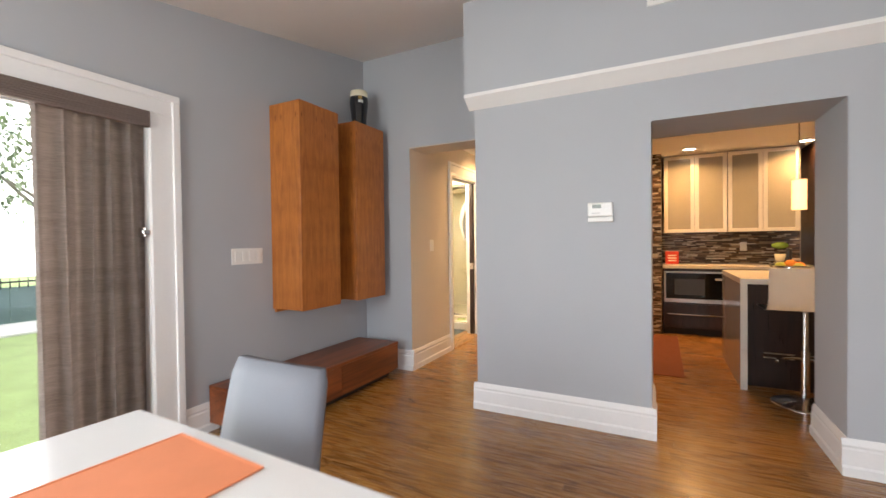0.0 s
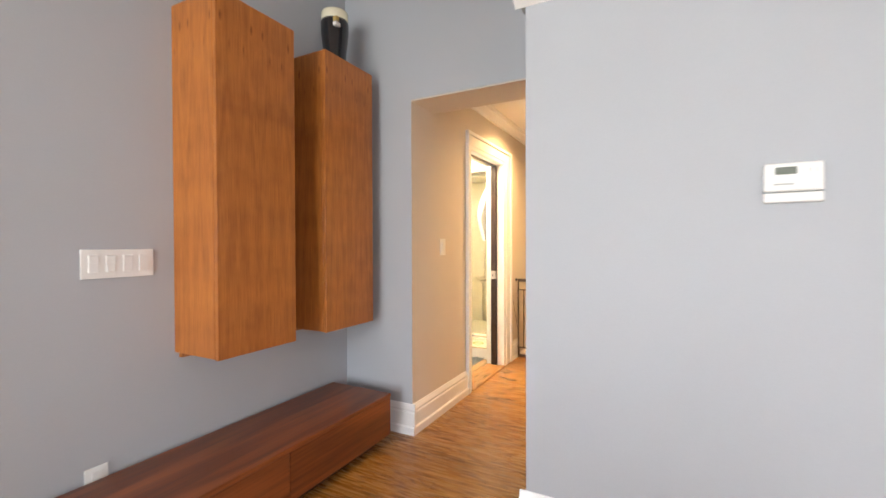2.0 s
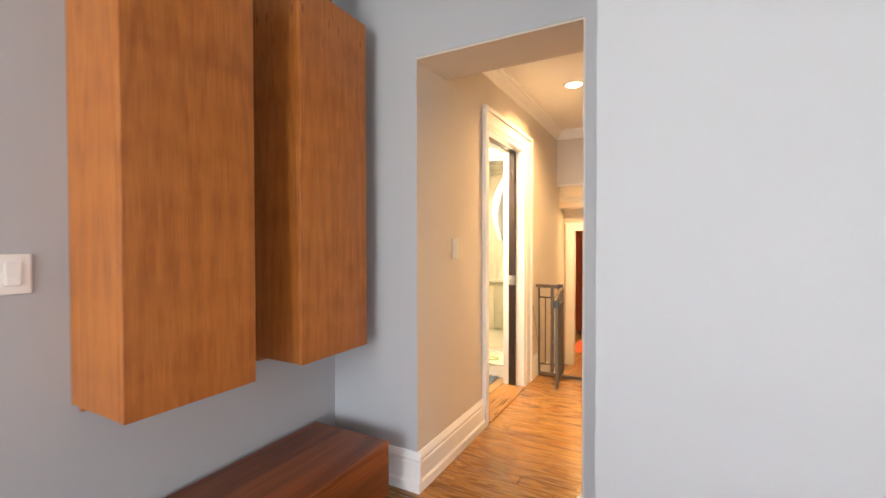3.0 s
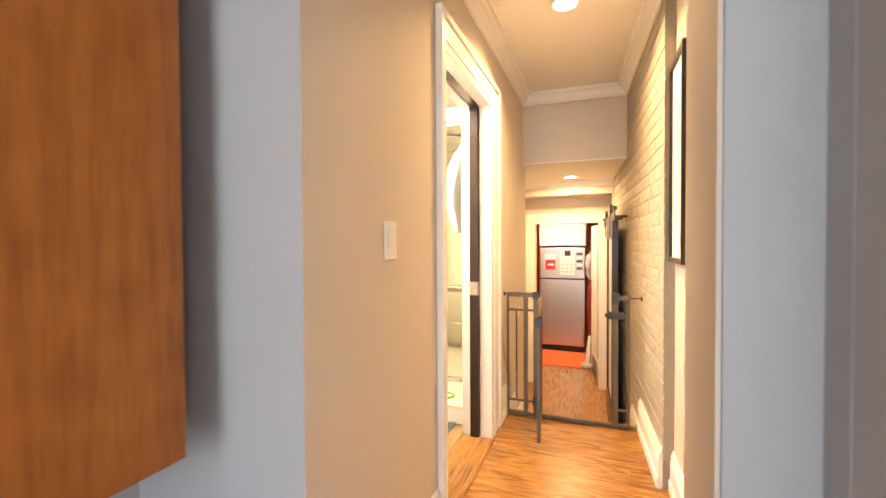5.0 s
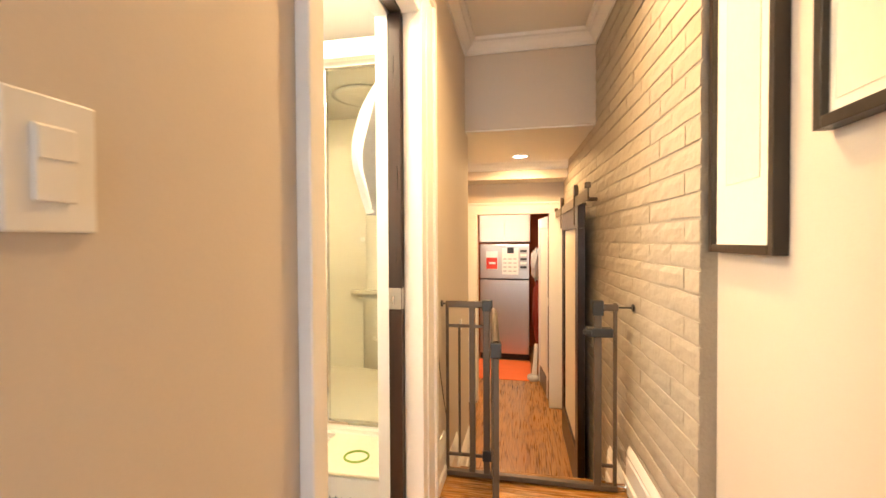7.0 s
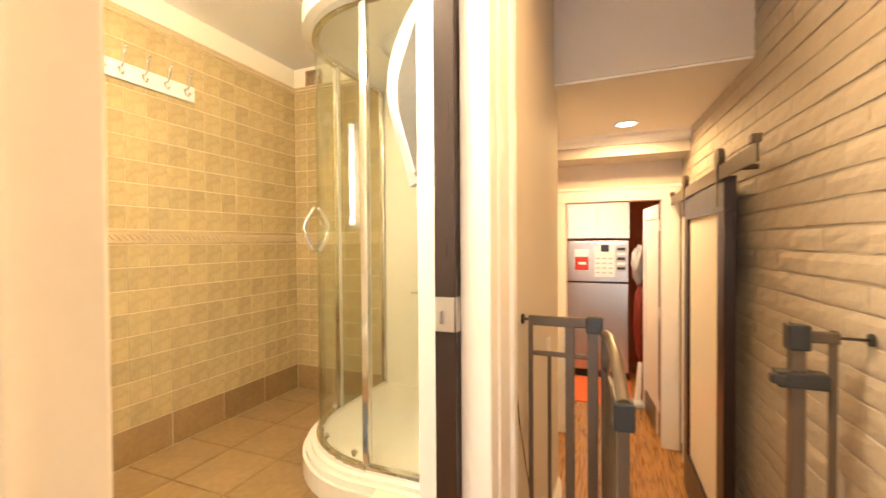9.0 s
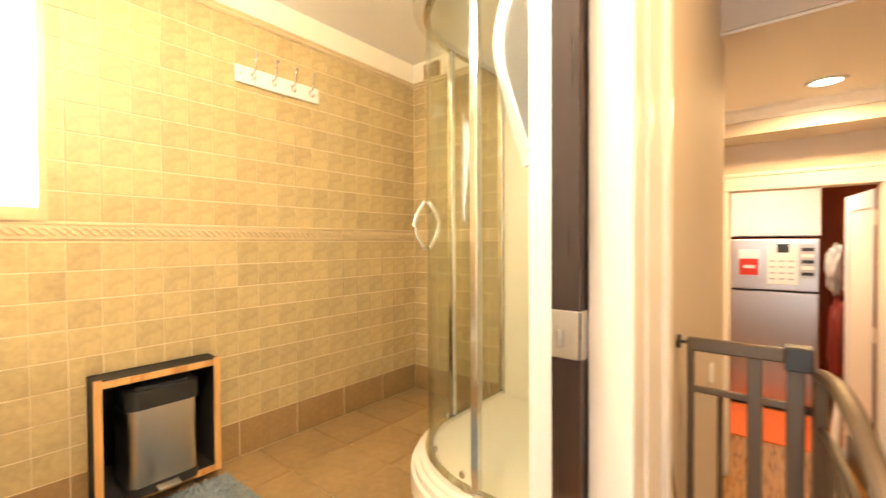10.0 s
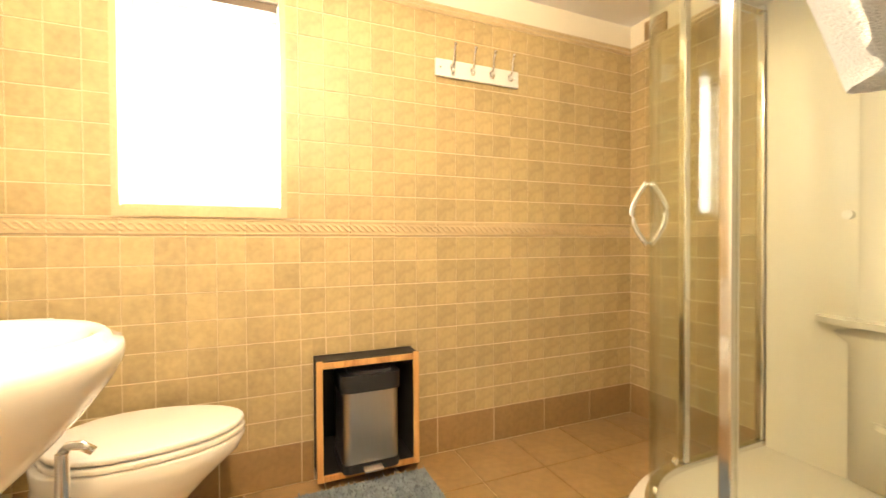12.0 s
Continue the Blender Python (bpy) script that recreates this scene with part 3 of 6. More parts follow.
# skirting, casings, crowns
BASE = [(0, 0), (0.026, 0), (0.026, 0.045), (0.018, 0.055), (0.018, 0.135), (0.013, 0.145), (0.016, 0.158), (0.010, 0.175), (0.004, 0.19), (0, 0.19)]
for a, b, o in (((LW, 1.265, 0), (LW, OPY, 0), (1, 0, 0)), ((LW, OPY, 0), (HL + 0.026, OPY, 0), (0, -1, 0)),
                ((HL, OPY, 0), (HL, 3.943, 0), (1, 0, 0)), ((-0.815 - 0.026, THY, 0), (0.335 + 0.026, THY, 0), (0, -1, 0)),
                ((-0.815, THY, 0), (-0.815, OPY, 0), (-1, 0, 0)), ((-0.815, OPY, 0), (-0.969, OPY, 0), (0, -1, 0)),
                ((-0.952, OPY, 0), (-0.952, 3.375, 0), (-1, 0, 0)),
                ((0.335, THY, 0), (0.335, 3.06, 0), (1, 0, 0)), ((1.235, THY, 0), (1.235, 3.06, 0), (-1, 0, 0)),
                ((1.209, THY, 0), (3.1, THY, 0), (0, -1, 0)), ((PL, 3.375, 0), (PL, 4.60, 0), (-1, 0, 0)),
                ((brick_x(4.59) - 0.006, 4.59, 0), (brick_x(5.27) - 0.006, 5.27, 0), (-1, 0, 0)), ((HL, 5.01, 0), (HL, 5.27, 0), (1, 0, 0)),
                ((HL, 5.27, -0.173), (HL, 5.63, -0.173), (1, 0, 0)), ((HL, 5.63, -0.36), (HL, 6.15, -0.36), (1, 0, 0)),
                ((brick_x(5.27) - 0.006, 5.27, -0.173), (brick_x(5.63) - 0.006, 5.63, -0.173), (-1, 0, 0))):
    struct("baseboard", extrude_profile(BASE, a, b, o), M_TRIM, "tall white moulded baseboard", "baseboard")
CROWN = [(0, 0), (0.014, 0), (0.022, 0.02), (0.05, 0.045), (0.055, 0.062), (0.075, 0.066), (0.08, 0.085), (0, 0.085)]
for a, b, o in (((HL, 3.42, HCZ - 0.085), (HL, 6.02, HCZ - 0.085), (1, 0, 0)), ((PL, 3.45, HCZ - 0.085), (PL, 4.60, HCZ - 0.085), (-1, 0, 0)), ((brick_x(4.6), 4.60, HCZ - 0.085), (brick_x(6.02), 6.02, HCZ - 0.085), (-1, 0, 0)),
                ((HL, 6.02, HCZ - 0.085), (PL, 6.02, HCZ - 0.085), (0, -1, 0)), ((-1.98, 7.2, 1.77), (-0.9, 7.2, 1.77), (0, -1, 0))):
    struct("crown_moulding", extrude_profile(CROWN, a, b, o), M_TRIM, "white stepped crown moulding", "trim")


def casing(name, bm_list, label):
    bm = bmesh.new()
    for b in bm_list:
        bx(bm, *b)
    bev(bm, 0.004)
    struct(name, bm, M_TRIM, label, "trim")


# patio door casing in two steps
casing("trim_patio_door", [(LW, LW + 0.02, 1.10, 1.265, 0, 2.0), (LW, LW + 0.02, -1.1, 1.265, 2.0, 2.125), (LW, LW + 0.034, 1.225, 1.267, 0, 2.087),
                           (LW, LW + 0.034, -1.1, 1.267, 2.087, 2.127), (LW - 0.2, LW + 0.012, 1.095, 1.119, 0, 2.0)], "wide white patio door casing")
casing("trim_bath_door", [(HL, HL + 0.018, 3.945, 4.022, 0, 2.02), (HL, HL + 0.030, 3.942, 3.975, 0, 2.10), (HL, HL + 0.018, 4.80, 5.02, 0, 2.02),
                          (HL, HL + 0.030, 4.985, 5.022, 0, 2.10), (HL, HL + 0.018, 3.945, 5.02, 2.02, 2.10), (HL, HL + 0.030, 3.942, 5.022, 2.10, 2.13),
                          (HL, HL + 0.024, 4.86, 4.875, 0, 2.02)], "white moulded casing round the pocket door")
casing("jamb_bath_door", [(-1.79, HL + 0.012, 4.80, 4.88, 0, 2.025), (-1.90, -1.846, 4.80, 4.88, 0, 2.025), (-1.9, HL + 0.012, 3.99, 4.022, 0, 2.025),
                          (-1.79, HL + 0.012, 4.022, 4.80, 1.985, 2.025), (-1.90, -1.846, 4.022, 4.80, 1.985, 2.025)], "white pocket door jambs")
casing("trim_pantry_door", [(-1.945, -1.835, 7.475, 7.5, LOW, 1.387), (-1.126, -1.005, 7.475, 7.5, LOW, 1.387), (-1.945, -1.005, 7.475, 7.5, 1.387, 1.49),
                            (-1.955, -0.995, 7.465, 7.5, 1.475, 1.50)], "white casing of the lower doorway")
casing("trim_side_door", [(-1.005, -0.965, 7.20, 7.34, LOW, 1.36), (-1.0, -0.965, 7.0, 7.34, 1.36, 1.39)], "white casing behind the sliding barn door")

# ---- living room things ----
def wall_cabinet(y0, y1):
    t = thing("wall_cabinet", (LW, (y0 + y1) / 2, 0.725), "tall walnut veneer cabinet hung on the grey wall", "cabinet", "hung walnut cabinets")
    part("body", boxes((LW + 0.001, -1.979, y0, y1, 0.727, 2.281), w=0.002), M_WALNUT, t)
    part("door", box(-1.977, -1.957, y0, y1, 0.724, 2.283, 0.002), M_WALNUT, t)
    part("wall_rail", box(LW + 0.001, LW + 0.02, y0 + 0.02, y1 - 0.02, 0.70, 0.726), M_WALNUT, t)


wall_cabinet(1.965, 2.385)
wall_cabinet(2.600, 3.020)

t = thing("media_console", (-2.02, 2.19, 0), "long low walnut media console under the cabinets", "console")
part("top", box(LW + 0.028, -1.780, 1.418, 2.957, 0.286, 0.308, 0.003), M_WALNUTY, t)
part("body", boxes((LW + 0.028, -1.803, 1.422, 2.953, 0.062, 0.285)), M_WALNUTY, t)
part("drawer_front", box(-1.802, -1.782, 1.420, 2.180, 0.060, 0.284, 0.002), M_WALNUTY, t)
part("drawer_front", box(-1.802, -1.782, 2.185, 2.955, 0.060, 0.284, 0.002), M_WALNUTY, t)
part("plinth", box(LW + 0.06, -1.85, 1.47, 2.90, 0, 0.061), M_BLACKIN, t)

t = thing("pint_shaped_vase", (-2.10, 2.84, 2.283), "black pint-shaped jar with cream rim on the cabinet", "vase")
part("body", lathe([(0.0, 0), (0.064, 0), (0.067, 0.02), (0.068, 0.08), (0.077, 0.16), (0.084, 0.22), (0.084, 0.27), (0.081, 0.285)], (-2.10, 2.84, 2.283)), M_BLKGLZ, t, smooth=True)
part("cream_head", lathe([(0.081, 0.285), (0.0805, 0.30), (0.079, 0.335), (0.074, 0.343), (0.0, 0.345)], (-2.10, 2.84, 2.283)), M_CREAMP, t, smooth=True)
d = Vector((2.1 + 0.1, 2.84 - 0.5)).normalized()
part("pale_print", box(-2.045, -2.02, 2.762, 2.80, 2.505, 2.525), M_WHITEP, t)
part("gold_print_mark", box(-2.05, -2.022, 2.768, 2.79, 2.535, 2.56), M_GOLD, t)


def wall_plate(name, at, wide, high, axis, rockers, label, category):
    """A flat plate with rockers; axis is the outward direction."""
    t = thing(name, at, label, category)
    ax = Vector(axis)
    side = Vector((0, 0, 1)).cross(ax)

    def slab(u0, u1, v0, v1, d0, d1, w):
        p = Vector(at) + side * u0 + ax * d0 + Vector((0, 0, v0))
        q = Vector(at) + side * u1 + ax * d1 + Vector((0, 0, v1))
        lo = [min(p[i], q[i]) for i in range(3)]
        hi = [max(p[i], q[i]) for i in range(3)]
        return box(lo[0], hi[0], lo[1], hi[1], lo[2], hi[2], w)
    part("plate", slab(-wide / 2, wide / 2, -high / 2, high / 2, 0.0005, 0.007, 0.002), M_WHITEP, t)
    n = rockers
    for i in range(n):
        c = (i - (n - 1) / 2) * (wide - 0.02) / n
        part("rocker", slab(c - 0.017, c + 0.017, -0.033, 0.033, 0.007, 0.011, 0.0015), M_WHITEP, t)
        part("rocker_tip", slab(c - 0.015, c + 0.015, -0.031 if i % 2 else 0.004, -0.004 if i % 2 else 0.031, 0.011, 0.0122, 0.0005), M_WHITEP, t)
    return t


wall_plate("light_switch", (LW, 1.748, 1.138), 0.257, 0.114, (1, 0, 0), 4, "white four-gang rocker switch on the grey wall", "switch")
wall_plate("light_switch", (HL, 3.540, 1.191), 0.075, 0.118, (1, 0, 0), 1, "white single rocker switch on the beige wall", "switch")
wall_plate("wall_socket", (LW, 1.662, 0.300), 0.078, 0.10, (1, 0, 0), 1, "white socket just above the console", "socket")
wall_plate("wall_socket", (HL, 5.77, 0.616), 0.045, 0.055, (1, 0, 0), 1, "white outlet beside the steps", "socket")

t = thing("thermostat", (0.045, THY, 1.40), "white digital wall thermostat on the grey-blue wall", "thermostat")
part("body", box(-0.030, 0.120, THY - 0.028, THY - 0.0005, 1.372, 1.462, 0.008, 3), M_WHITEP, t)
part("lower_cover", box(-0.030, 0.120, THY - 0.026, THY - 0.0005, 1.338, 1.369, 0.006, 3), M_WHITEP, t)
part("display", box(-0.002, 0.052, THY - 0.0305, THY - 0.027, 1.425, 1.448, 0.001), M_LCD, t)
for bxx in (0.064, 0.082, 0.100):
    part("button", box(bxx, bxx + 0.012, THY - 0.031, THY - 0.027, 1.428, 1.442, 0.001), M_WHITEP, t)
part("print_bar", box(-0.005, 0.045, THY - 0.0295, THY - 0.027, 1.392, 1.397), M_GREYT, t)

t = thing("air_vent", (0.52, 2.449, 2.66), "white slatted air register on the bulkhead", "vent")
part("frame", boxes((0.32, 0.74, 2.437, 2.4485, 2.58, 2.605), (0.32, 0.74, 2.437, 2.4485, 2.735, 2.76), (0.32, 0.345, 2.437, 2.4485, 2.605, 2.735), (0.715, 0.74, 2.437, 2.4485, 2.605, 2.735)), M_WHITEP, t)
part("backing", box(0.345, 0.715, 2.446, 2.4487, 2.605, 2.735), M_BLACKIN, t)
for i in range(7):
    part("slat", box(0.345, 0.715, 2.438, 2.446, 2.611 + i * 0.018, 2.619 + i * 0.018), M_WHITEP, t)

# patio door, curtain, valance
t = thing("door_patio", (LW - 0.12, 0.08, 0), "white sliding patio door with clear glass", "door")
t["kind"] = "structure"
for nm, b in (("stile", (-2.42, -2.37, 1.02, 1.093, 0.0, 2.0)), ("stile", (-2.42, -2.37, 0.05, 0.12, 0.0, 2.0)), ("stile", (-2.42, -2.37, -0.95, -0.88, 0.0, 2.0)),
              ("rail", (-2.42, -2.37, -0.88, 0.05, 1.92, 2.0)), ("rail", (-2.42, -2.37, 0.12, 1.02, 1.92, 2.0)), ("rail", (-2.42, -2.37, -0.88, 0.05, 0.0, 0.10)), ("rail", (-2.42, -2.37, 0.12, 1.02, 0.0, 0.10))):
    part(nm, box(*b, 0.003), M_TRIM, t)
for b in ((-2.40, -2.394, -0.88, 0.05, 0.10, 1.92), (-2.40, -2.394, 0.12, 1.02, 0.10, 1.92)):
    part("pane", box(*b), M_WGLASS, t).visible_shadow = False
part("handle", boxes((-2.37, -2.255, 1.06, 1.075, 1.27, 1.33), (-2.275, -2.245, 1.045, 1.09, 1.285, 1.315), w=0.006), M_CHROME, t, "small metal latch handle")

t = thing("curtain", (-2.30, 0.84, 0.02), "brown woven pleated curtain beside the patio door", "curtain")
bm = bmesh.new()
N, Z = 150, 26
grid = []
for j in range(Z):
    v = j / (Z - 1)
    row = []
    for i in range(N):
        u = i / (N - 1)
        y = 0.575 + 0.517 * u + 0.015 * (1 - v) * math.sin(9 * u)
        ph = u * 6.2832 * 5.0 + 0.9 * math.sin(u * 11) + 0.35 * math.sin(3 * v + 5 * u)
        amp = 0.036 * (0.75 + 0.5 * (1 - v)) * (0.7 + 0.5 * math.sin(17 * u + 1) ** 2)
        x = -2.285 + amp * math.sin(ph) + 0.012 * (1 - v) * math.sin(4 * u + 2 * v)
        row.append(bm.verts.new((x, y + 0.010 * math.cos(ph), 0.02 + 1.93 * v)))
    grid.append(row)
for a, b in zip(grid, grid[1:]):
    for i in range(N - 1):
        bm.faces.new((a[i], a[i + 1], b[i + 1], b[i]))
r = bmesh.ops.solidify(bm, geom=bm.faces[:], thickness=0.003)
part("cloth", bm, M_CURT, t, smooth=True)
t = thing("curtain_valance", (-2.27, 0.1, 1.96), "brown ribbed blind cassette under the door casing", "valance")
part("back_board", box(-2.262, -2.235, -0.93, 1.092, 1.905, 1.998), M_VAL, t)
for i in range(8):
    part("rib", box(-2.2355, -2.227, -0.93, 1.092, 1.907 + i * 0.0115, 1.915 + i * 0.0115, 0.003), M_VAL, t)

# dining table, placemat, chair
t = thing("dining_table", (-0.50, -0.42, 0), "white lacquered dining table with square legs", "table")
part("tabletop", box(-0.985, -0.04, -1.25, 0.345, 0.71, 0.75, 0.004), M_TABLE, t)
for lx in (-0.96, -0.135):
    for ly in (-1.22, 0.25):
        part("leg", box(lx, lx + 0.07, ly, ly + 0.07, 0, 0.71, 0.003), M_TABLE, t)
t.matrix_basis = t.matrix_basis @ pose(0, 0, 0, 0, 0, -2.0)
t = thing("placemat", (-0.53, 0.07, 0.752), "orange woven rectangular placemat on the white table", "placemat")
pm = part("mat", box(-0.689, -0.381, -0.164, 0.296, 0.7515, 0.7545, 0.001), M_ORANGE, t)
for hem in ((-0.695, -0.689, -0.17, 0.302), (-0.381, -0.375, -0.17, 0.302), (-0.689, -0.381, -0.17, -0.164), (-0.689, -0.381, 0.296, 0.302)):
    part("hem", box(*hem, 0.7515, 0.756, 0.001), M_ORANGE, t)
t.matrix_basis = t.matrix_basis @ pose(0, 0, 0, 0, 0, -4.0)

t = thing("dining_chair", (-0.622, 0.36, 0), "grey-blue leatherette dining chair tucked at the table", "chair")
bm = bmesh.new()
rings = []
for j in range(12):
    v = j / 11
    z, y, w = 0.40 + 0.475 * v, 0.475 + 0.085 * v ** 1.3, 0.200 - 0.018 * v
    sh = 0.010 if j in (0, 11) else 0.0
    ring = []
    for u, d in ((-1, 0.5), (-0.94, 0), (-0.5, -0.22), (0, -0.3), (0.5, -0.22), (0.94, 0), (1, 0.5), (0.94, 1), (0.5, 0.8), (0, 0.72), (-0.5, 0.8), (-0.94, 1)):
        ring.append(bm.verts.new((-0.612 + (w - sh) * u, y - 0.02 + 0.042 * d + (0.5 - d) * sh, z)))
    rings.append(ring)
for a, b in zip(rings, rings[1:]):
    for k in range(12):
        bm.faces.new((a[k], a[(k + 1) % 12], b[(k + 1) % 12], b[k]))
bm.faces.new(rings[0][::-1])
bm.faces.new(rings[-1])
part("backrest", bm, M_LEATH, t, smooth=True)
part("seat", box(-0.83, -0.415, 0.05, 0.50, 0.40, 0.465, 0.02, 3), M_LEATH, t)
for lx in (-0.82, -0.455):
    for ly in (0.07, 0.455):
        part("leg", box(lx, lx + 0.035, ly, ly + 0.035, 0, 0.40, 0.004), M_LEATH, t)

# ---- garden beyond the patio door ----
struct("ground", boxes((-90, -2.52, -90, 90, -0.3, -0.12), (-2.52, 90, -90, -3.3, -0.3, -0.12), (3.3, 90, -3.3, 90, -0.3, -0.12), (-2.52, 3.3, 10.0, 90, -0.3, -0.12)), M_GRASS, "sunlit green lawn outside the patio door", "ground")
struct("backdrop_garden", box(-26.2, -26.0, -30, 30, -0.2, 16), mat("bright_hazy_sky", (0.9, 0.9, 0.9), 0.9, emit=((1.0, 1.0, 1.0), 3.0), bump=0.0), "bright hazy sky beyond the garden", "backdrop")
struct("pavement", box(-9.6, -8.3, -14, 14, -0.119, -0.09), M_PAVE, "pale garden path below the fence", "pavement")
fence = thing("garden_fence", (-9.8, 0, -0.12), "teal board fence with a spiked top rail", "fence")
for i in range(40):
    fm = box(-9.83, -9.80, -7 + i * 0.35, -6.66 + i * 0.35, -0.12, 0.52)
    part("board", fm, M_FENCE, fence)
part("rail", box(-9.80, -9.77, -7, 7, 0.12, 0.18), M_FENCE, fence)
part("rail", box(-9.80, -9.77, -7, 7, 0.60, 0.63), M_BLACKP, fence)
for i in range(90):
    part("spike", rod(bmesh.new(), (-9.79, -5 + i * 0.12, 0.5), (-9.79, -5 + i * 0.12, 0.72), 0.012, 6, 0.004), M_BLACKP, fence)


def tree(at, h, seed):
    rng = random.Random(seed)
    t = thing("tree", at, "leafy garden tree behind the fence", "tree", "garden trees")
    bm = bmesh.new()
    rod(bm, (at[0], at[1], at[2]), (at[0], at[1], at[2] + h * 0.5), 0.16, 9, 0.09)
    tips = []
    for i in range(9):
        a = rng.uniform(0, 6.28)
        b = Vector((at[0], at[1], at[2] + h * rng.uniform(0.25, 0.5)))
        e = b + Vector((math.cos(a) * h * 0.28, math.sin(a) * h * 0.28, h * rng.uniform(0.15, 0.45)))
        rod(bm, b, e, 0.06, 6, 0.015)
        tips.append(e)
    part("trunk", bm, M_BARK, t)
    vv, ff = [], []
    for i in range(1300):
        c = rng.choice(tips) + Vector((rng.gauss(0, 0.13 * h), rng.gauss(0, 0.13 * h), rng.gauss(0, 0.11 * h)))
        s = rng.uniform(0.05, 0.12)
        q = Euler((rng.uniform(0, 6), rng.uniform(0, 6), rng.uniform(0, 6))).to_matrix()
        k = len(vv)
        for p in ((-s, 0, 0), (0, -s * 0.5, s * 0.1), (s, 0, 0), (0, s * 0.5, s * 0.1)):
            vv.append(c + q @ Vector(p))
        ff.append((k, k + 1, k + 2, k + 3))
    me = bpy.data.meshes.new("crown")
    me.from_pydata(vv, [], ff)
    me.materials.append(M_LEAF)
    part("crown", me, None, t)


for i, (tx, ty, th) in enumerate(((-13, 2.0, 5.5), (-15, -1.0, 6.5), (-14, 5.0, 6), (-17, 8.5, 7), (-13.5, -4.5, 6))):
    tree((tx, ty, -0.12), th, i)

# ---- hall things ----
def downlight(at, r, label):
    t = thing("recessed_light", at, label, "ceiling light", "recessed downlights")
    part("trim_ring", lathe([(r + 0.018, 0), (r + 0.016, -0.006), (r, -0.008), (r - 0.004, 0)], at), M_WHITEP, t, smooth=True)
    part("lens", lathe([(r - 0.003, -0.001), (r - 0.006, -0.004), (0.0, -0.005)], at, 24), M_LAMP, t)


downlight((-1.29, 4.67, HCZ), 0.062, "round white recessed light glowing in the hall ceiling")
downlight((-1.39, 6.89, 1.838), 0.062, "round white recessed light glowing above the steps")
for kx, ky in ((0.73, 4.74), (0.71, 5.70), (1.87, 5.85)):
    downlight((kx, ky, 2.33), 0.07, "round recessed light glowing in the kitchen ceiling")


def picture(y0, y1, z0, z1, x, border, openings, label):
    t = thing("picture_frame", (x, (y0 + y1) / 2, z0), label, "picture", "pictures on the hall wall")
    f = 0.022
    for nm, b in (("frame_side", (x - 0.032, x - 0.0005, y0, y0 + f, z0, z1)), ("frame_side", (x - 0.032, x - 0.0005, y1 - f, y1, z0, z1)),
                  ("frame_rail", (x - 0.032, x - 0.0005, y0 + f, y1 - f, z0, z0 + f)), ("frame_rail", (x - 0.032, x - 0.0005, y0 + f, y1 - f, z1 - f, z1))):
        part(nm, box(*b, 0.0015), M_FRAME, t)
    part("mat_board", box(x - 0.018, x - 0.001, y0 + f, y1 - f, z0 + f, z1 - f), M_PAPER, t)
    for a, b, c, e in openings:
        part("print", box(x - 0.0195, x - 0.0178, y0 + (y1 - y0) * a, y0 + (y1 - y0) * b, z0 + (z1 - z0) * c, z0 + (z1 - z0) * e), M_PAPER2, t)
        part("print_edge", boxes((x - 0.0198, x - 0.0178, y0 + (y1 - y0) * a - 0.002, y0 + (y1 - y0) * a, z0 + (z1 - z0) * c, z0 + (z1 - z0) * e),
                                 (x - 0.0198, x - 0.0178, y0 + (y1 - y0) * b, y0 + (y1 - y0) * b + 0.002, z0 + (z1 - z0) * c, z0 + (z1 - z0) * e)), M_GREYT, t)


picture(4.258, 4.585, 1.088, 1.98, PL, 0.05, ((0.25, 0.75, 0.2, 0.8),), "tall dark-framed picture with a pale mount")
picture(3.62, 4.135, 1.318, 1.573, PL, 0.04, ((0.08, 0.32, 0.18, 0.82), (0.38, 0.62, 0.18, 0.82), (0.68, 0.92, 0.18, 0.82)), "wide dark-framed picture with three pale prints")
picture(3.75, 4.06, 1.75, 2.10, PL, 0.04, ((0.2, 0.8, 0.2, 0.8),), "small dark-framed picture with a pale print")

# pocket door, seen edge on
t = thing("door_pocket", (-1.818, 5.2, 0.01), "dark brown pocket door slid into the wall", "door")
t["kind"] = "structure"
part("door_panel", box(-1.844, -1.792, 4.775, 4.90, 0.014, 1.98, 0.002), M_DARKWOOD, t)
part("latch_plate", boxes((-1.842, -1.794, 4.7715, 4.7755, 0.865, 0.945), (-1.7925, -1.789, 4.775, 4.80, 0.865, 0.945), w=0.0008), M_STEEL, t, "pale metal latch plate")
part("latch_pull", box(-1.826, -1.818, 4.763, 4.772, 0.885, 0.915, 0.001), M_CHROME, t)
part("top_track", box(-1.84, -1.797, 4.056, 4.80, 1.992, 2.02), M_BRONZE, t)

# safety gate, open
GY = 5.218
gate = thing("safety_gate", (-1.32, GY, 0), "bronze metal child safety gate standing open at the steps", "gate")
part("bottom_bar", box(-1.715, -0.937, GY - 0.014, GY + 0.014, 0.007, 0.030, 0.003), M_BRONZE, gate)
part("top_bar", box(-1.710, -1.50, GY - 0.010, GY + 0.010, 0.808, 0.838, 0.004), M_BRONZE, gate)
part("cross_bar", box(-1.705, -1.515, GY - 0.006, GY + 0.006, 0.713, 0.727, 0.002), M_BRONZE, gate)
part("cross_bar", box(-1.705, -1.515, GY - 0.006, GY + 0.006, 0.098, 0.112, 0.002), M_BRONZE, gate)
for px, pw, z1 in ((-1.703, 0.007, 0.81), (-1.583, 0.013, 0.81), (-1.516, 0.015, 0.81)):
    part("post", box(px - pw, px + pw, GY - pw, GY + pw, 0.03, z1, 0.002), M_BRONZE, gate)
